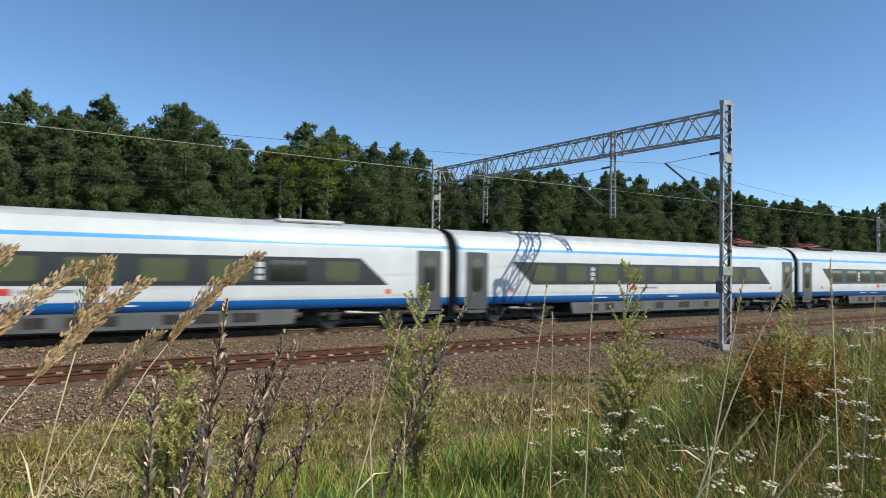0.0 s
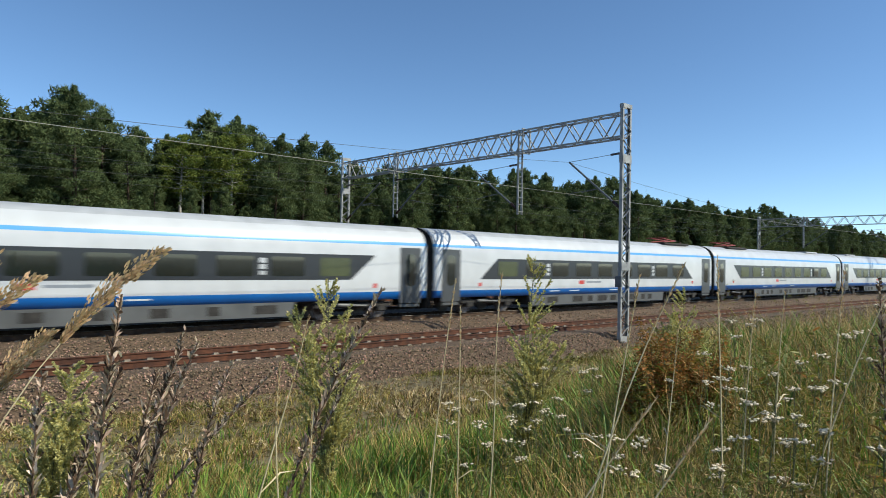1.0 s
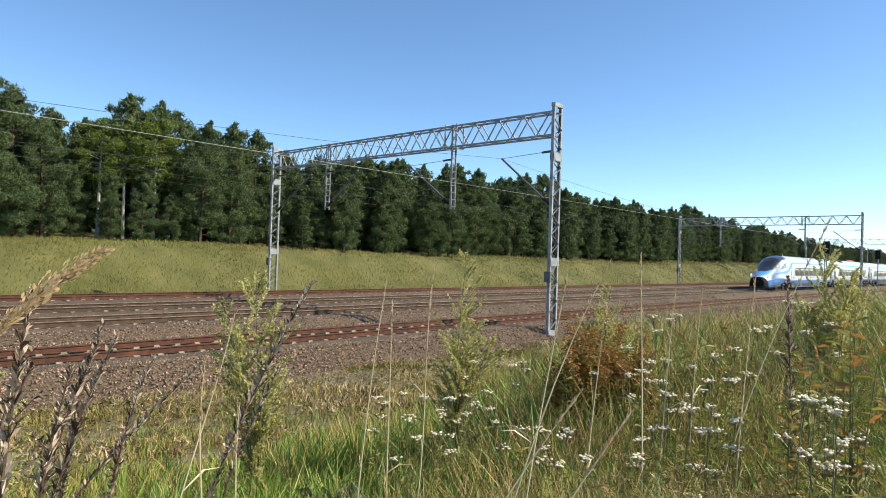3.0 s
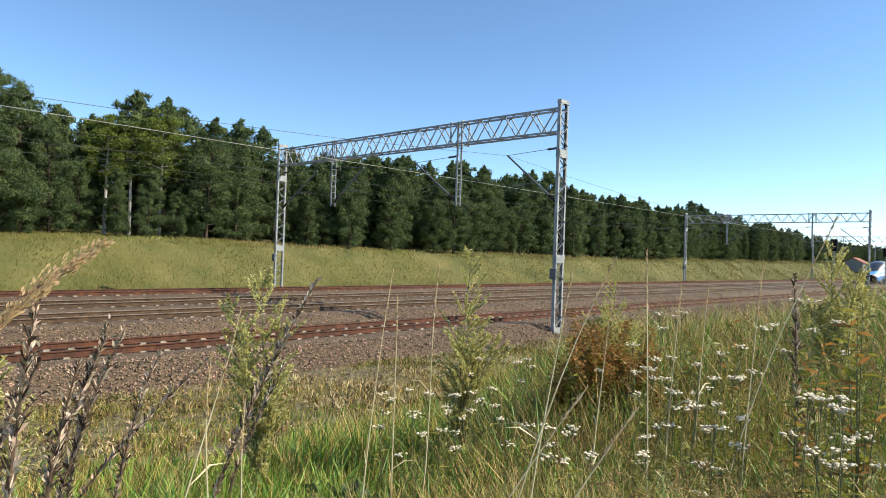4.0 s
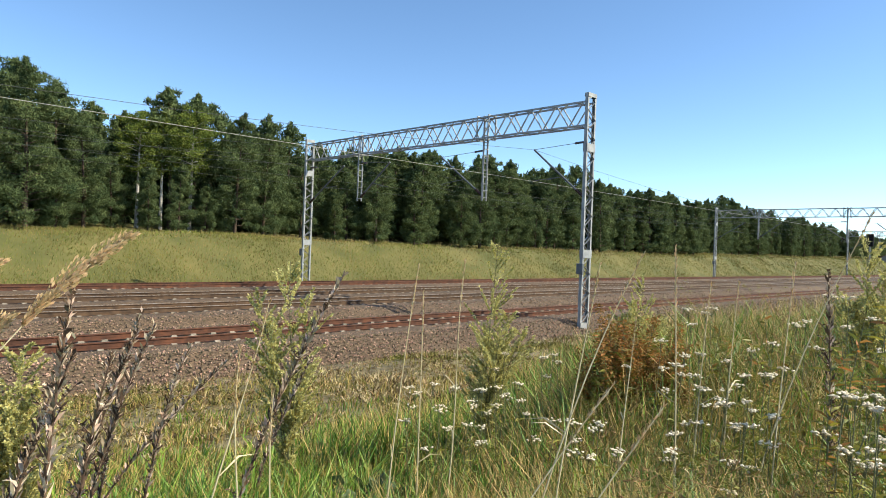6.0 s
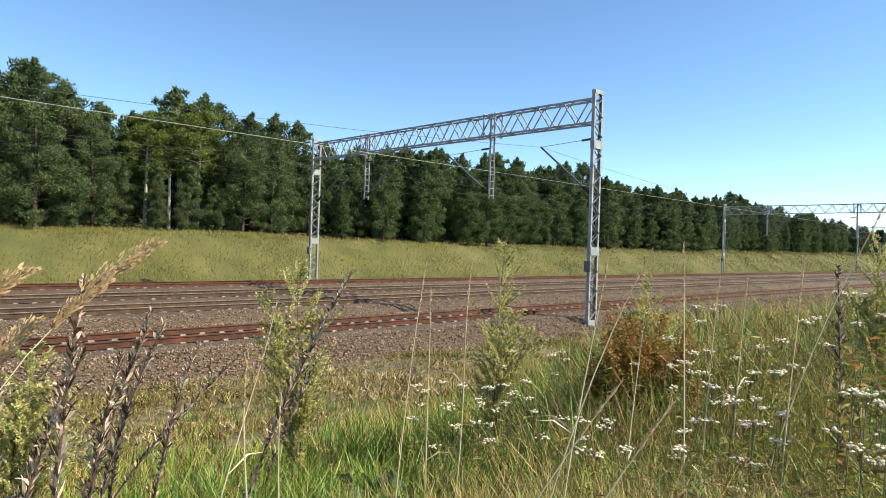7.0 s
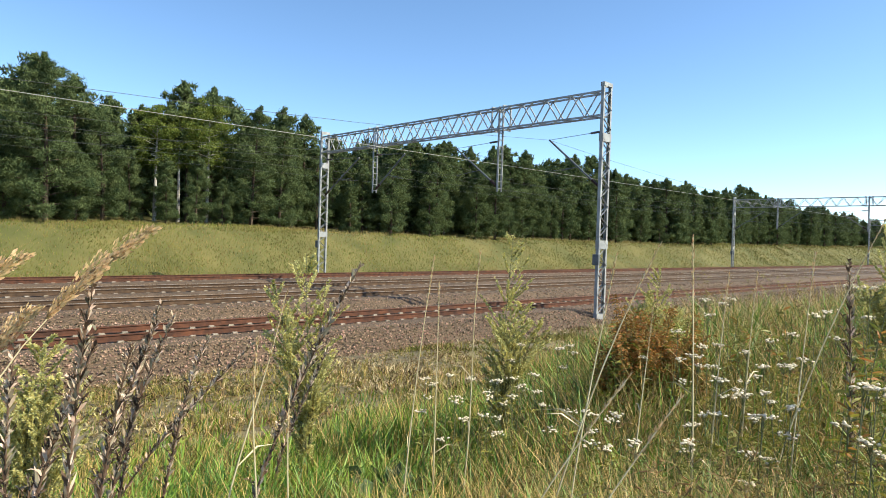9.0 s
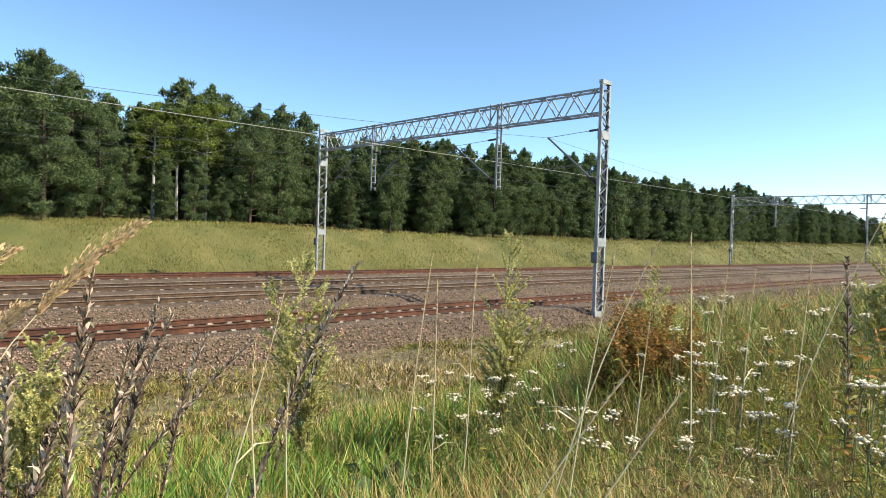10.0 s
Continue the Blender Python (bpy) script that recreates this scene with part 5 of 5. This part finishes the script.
def slope_turf():
    """Short dry turf, moss and low leaves on the stony slope below the path."""
    rng = np.random.default_rng(31)
    n = 30000
    y = rng.uniform(5.5, 14.6, n)
    x = -1 + 27 * rng.random(n) ** 1.2
    lush = np.array([patch(a, b, 0.8, 17) for a, b in zip(x, y)])
    keep = lush > rng.random(n) * 0.75
    x, y, lush = x[keep], y[keep], lush[keep]
    z = np.array([ground_z(a, b) for a, b in zip(x, y)])
    pts = np.stack([x, y, z + 0.01], 1)
    size = rng.uniform(0.05, 0.13, len(x)) * (0.6 + 0.8 * lush.clip(0, 1))
    tone = rng.random(len(x)) + 0.5 * np.array([noise.noise((a * 0.35, b * 0.35, 77)) for a, b in zip(x, y)])
    for name, label, mat, pick in (("slope_turf", "short olive turf on the stony slope", "turf_olive", tone < 0.28), ("slope_litter", "dry brown litter and turf on the stony slope", "turf_brown", (tone >= 0.28) & (tone < 0.74)),
                                   ("slope_straw", "short bleached grass on the stony slope", "turf_pale", tone >= 0.74)):
        v, f = tufts(pts[pick], size[pick], 7, rng, blade=1.0, width=0.10)
        v[:, 2] = np.maximum(v[:, 2], np.repeat(z[pick], 21) - 0.02)
        ob = mesh_part(name, v.tolist(), f.tolist(), M[mat])
        tagged(ob, label, "turf", kind="stuff")


M["turf_olive"] = surface("short olive turf", (0.11, 0.115, 0.022), (0.24, 0.22, 0.055), 0.8, 0.85, rand="island", rand_amount=0.4, spec=0.2)
M["turf_brown"] = surface("brown litter", (0.13, 0.085, 0.035), (0.29, 0.20, 0.09), 0.8, 0.9, rand="island", rand_amount=0.4, spec=0.2)
M["turf_pale"] = surface("bleached turf", (0.30, 0.235, 0.12), (0.54, 0.45, 0.26), 0.8, 0.85, rand="island", rand_amount=0.4, spec=0.2)
slope_turf()
M["weed_brown"] = surface("withering weed", (0.13, 0.075, 0.022), (0.30, 0.20, 0.065), 5.0, 0.7, rand="island", rand_amount=0.5, trans=0.2)
herbs()


M["bank_olive"] = surface("olive bank grass", (0.094, 0.098, 0.020), (0.185, 0.165, 0.046), 0.4, 0.8, rand="island", rand_amount=0.15, broad=0.22, broad_scale=0.11, spec=0.2, trans=0.1)
M["bank_straw"] = surface("dry bank grass", (0.155, 0.115, 0.040), (0.28, 0.21, 0.085), 0.5, 0.8, rand="island", rand_amount=0.15, broad=0.22, broad_scale=0.11, spec=0.2, trans=0.1)
M["bank_green"] = surface("green bank grass", (0.080, 0.105, 0.019), (0.155, 0.175, 0.036), 0.5, 0.8, rand="island", rand_amount=0.15, broad=0.22, broad_scale=0.11, spec=0.2, trans=0.1)


def bank_grass():
    """Meadow grass on the far bank, in broad tufts."""
    for name, mat, seed, count, label in (("bank_grass", "bank_olive", 21, 150000, "olive-green meadow grass on the bank"),
                                          ("bank_straw", "bank_straw", 22, 60000, "dry yellow grass on the bank"), ("bank_green", "bank_green", 23, 50000, "green grass on the bank")):
        rng = np.random.default_rng(seed)
        x = -12 + 330 * rng.random(count) ** 2.0
        y = rng.uniform(44.6, 55.0, count)
        keep = np.array([patch(p, q, 0.16, seed) for p, q in zip(x, y)]) > rng.random(count) * 0.9
        x, y = x[keep], y[keep]
        z = np.array([ground_z(p, q) for p, q in zip(x, y)])
        n = len(x)
        h = rng.uniform(0.08, 0.23, n) * np.interp(y, [44.6, 46, 52, 53, 54.5], [1.2, 1.1, 1.1, 1.9, 2.6] if mat == "bank_straw" else [1.2, 1.1, 1.1, 1.3, 1.5])
        w = rng.uniform(0.012, 0.035, n) * (1 + x / 90).clip(1, 4)
        a = rng.uniform(-0.75, 1.3, n)
        lean = rng.normal(size=(n, 2)) * h[:, None] * 0.45 + h[:, None] * np.array([0.15, 0.2])
        v = np.empty((n, 3, 3))
        v[:, 0] = np.stack([x - np.cos(a) * w, y - np.sin(a) * w, z - 0.03], 1)
        v[:, 1] = np.stack([x + np.cos(a) * w, y + np.sin(a) * w, z - 0.03], 1)
        v[:, 2] = np.stack([x + lean[:, 0], y + lean[:, 1], z + h], 1)
        ob = mesh_part(name, v.reshape(-1, 3).tolist(), np.arange(3 * n).reshape(-1, 3).tolist(), M[mat])
        tagged(ob, label, "grass", kind="stuff")


bank_grass()


def loose_stones():
    """Single stones lying proud on the ballast of the siding and between the tracks."""
    rng = np.random.default_rng(8)
    n = 52000
    x = -2 + 62 * rng.random(n) ** 1.3
    y = np.where(rng.random(n) < 0.62, rng.uniform(13.9, 17.0, n), rng.uniform(18.9, 23.0, n))
    edges = [(13.5, -0.80), (14.6, -0.90), (15.9, BED_1), (20.6, BED_1), (21.2, -0.5), (21.8, BED_2), (24, BED_2)]
    z = np.interp(y, [p[0] for p in edges], [p[1] for p in edges])
    s = rng.uniform(0.016, 0.043, n)
    base = np.array([(1, 0, 0), (-0.5, 0.87, 0), (-0.5, -0.87, 0), (0, 0, 0.9), (0, 0, -0.6)])
    v = base[None] * s[:, None, None] * rng.uniform(0.7, 1.3, (n, 5, 3))
    a = rng.uniform(0, 6.28, n)
    c, d = np.cos(a)[:, None], np.sin(a)[:, None]
    w = np.stack([v[:, :, 0] * c - v[:, :, 1] * d, v[:, :, 0] * d + v[:, :, 1] * c, v[:, :, 2]], 2) + np.stack([x, y, z + 0.02], 1)[:, None]
    f = (np.arange(n) * 5)[:, None, None] + np.array([(0, 1, 3), (1, 2, 3), (2, 0, 3), (1, 0, 4), (2, 1, 4), (0, 2, 4)])[None]
    ob = mesh_part("ballast_stones", w.reshape(-1, 3).tolist(), f.reshape(-1, 3).tolist(), M["stone"])
    tagged(ob, "loose reddish-grey ballast stones beside the rails", "stones", kind="stuff")


loose_stones()


def signal(x, y):
    s = thing("railway_signal", "black colour-light railway signal on a grey post", "signal", "line signals", at=(x, y, -0.6))
    bm = bmesh.new()
    rod(bm, (0, 0, 0), (0, 0, 5.4), 0.09, 0.07, n=10)
    part("post", bm, M["galv"], s)
    bm = bmesh.new()
    box(bm, -0.2, -0.38, 5.2, 0.2, 0.38, 6.8, 0.08)
    head = part("signal_head", bm, M["rubber"], s, "black signal head")
    for k in range(4):
        bm = bmesh.new()
        rod(bm, (-0.2, 0, 5.45 + 0.36 * k), (-0.38, 0, 5.45 + 0.36 * k), 0.13, n=12)
        part("hood", bm, M["rubber"], head)
    for k in range(12):
        bm = bmesh.new()
        box(bm, 0.1, -0.2, 0.5 + 0.38 * k, 0.13, 0.2, 0.53 + 0.38 * k)
        part("ladder_rung", bm, M["galv"], s)


def railway_house(x, y):
    """A low house with a red roof beside the line, far off."""
    z = ground_z(x, y)
    h = thing("house", "low grey house with a red-brown gable roof beside the line", "house", at=(x, y, z - 0.6))
    bm = bmesh.new()
    box(bm, -4.6, -2.8, 0, 4.6, 2.8, 2.9)
    wall = part("wall", bm, M["house_wall"], h, "grey rendered walls")
    bm = bmesh.new()
    for s in (-1, 1):
        a = [bm.verts.new(p) for p in ((-5.0, s * 3.2, 2.75), (5.0, s * 3.2, 2.75), (5.0, 0, 4.5), (-5.0, 0, 4.5))]
        b = [bm.verts.new(p) for p in ((-5.0, s * 3.2, 2.93), (5.0, s * 3.2, 2.93), (5.0, 0, 4.68), (-5.0, 0, 4.68))]
        bm.faces.new(a)
        bm.faces.new(b)
        for i in range(4):
            bm.faces.new((a[i], a[(i + 1) % 4], b[(i + 1) % 4], b[i]))
    bmesh.ops.recalc_face_normals(bm, faces=bm.faces)
    part("roof", bm, M["house_roof"], h, "red-brown roof")
    bm = bmesh.new()
    for s in (-1, 1):
        v = [bm.verts.new(p) for p in ((s * 4.58, -2.8, 2.9), (s * 4.58, 2.8, 2.9), (s * 4.58, 0, 4.45))]
        bm.faces.new(v)
    part("gable", bm, M["house_wall"], h)
    for dx in (-2.8, 0.0, 2.8):
        bm = bmesh.new()
        box(bm, dx - 0.5, -2.86, 1.3, dx + 0.5, -2.79, 2.4, 0.02)
        part("window", bm, M["glass"], wall)


M["house_wall"] = surface("grey render", (0.22, 0.22, 0.23), (0.36, 0.35, 0.34), 2.0, 0.9, bump=0.2)
M["house_roof"] = surface("red-brown roof tiles", (0.16, 0.060, 0.040), (0.30, 0.115, 0.075), 3.0, 0.85, bump=0.4, bump_scale=8)
railway_house(252.0, 48.5)
signal(95.9, 20.9)
signal(131.0, 20.9)

build_tracks()

BREEZE = [(0, 0.0), (0.5, 0.8), (1.0, 0.6), (1.6, 2.2), (2.5, 3.5), (3.5, 2.6), (4.5, 2.2), (5.5, 1.3), (6.5, 2.8), (7.5, 4.2), (8.3, 3.0), (9, 2.1), (10, 1.2)]


def motions():
    for car, x, turn in cars:
        walk(car, [(t, pose(x + SPEED * t, MAIN_Y, 0, 0, 0, turn)) for t in (0, 2.5, 5, 7.5, 10)])
    for plant, bearing in swaying:
        at = plant.location.copy()
        walk(plant, [(t, Matrix.Translation(at) @ pose(0, 0, 0, 0, 0, -bearing) @ pose(0, 0, 0, 0, a, 0) @ pose(0, 0, 0, 0, 0, bearing)) for t, a in BREEZE])


motions()
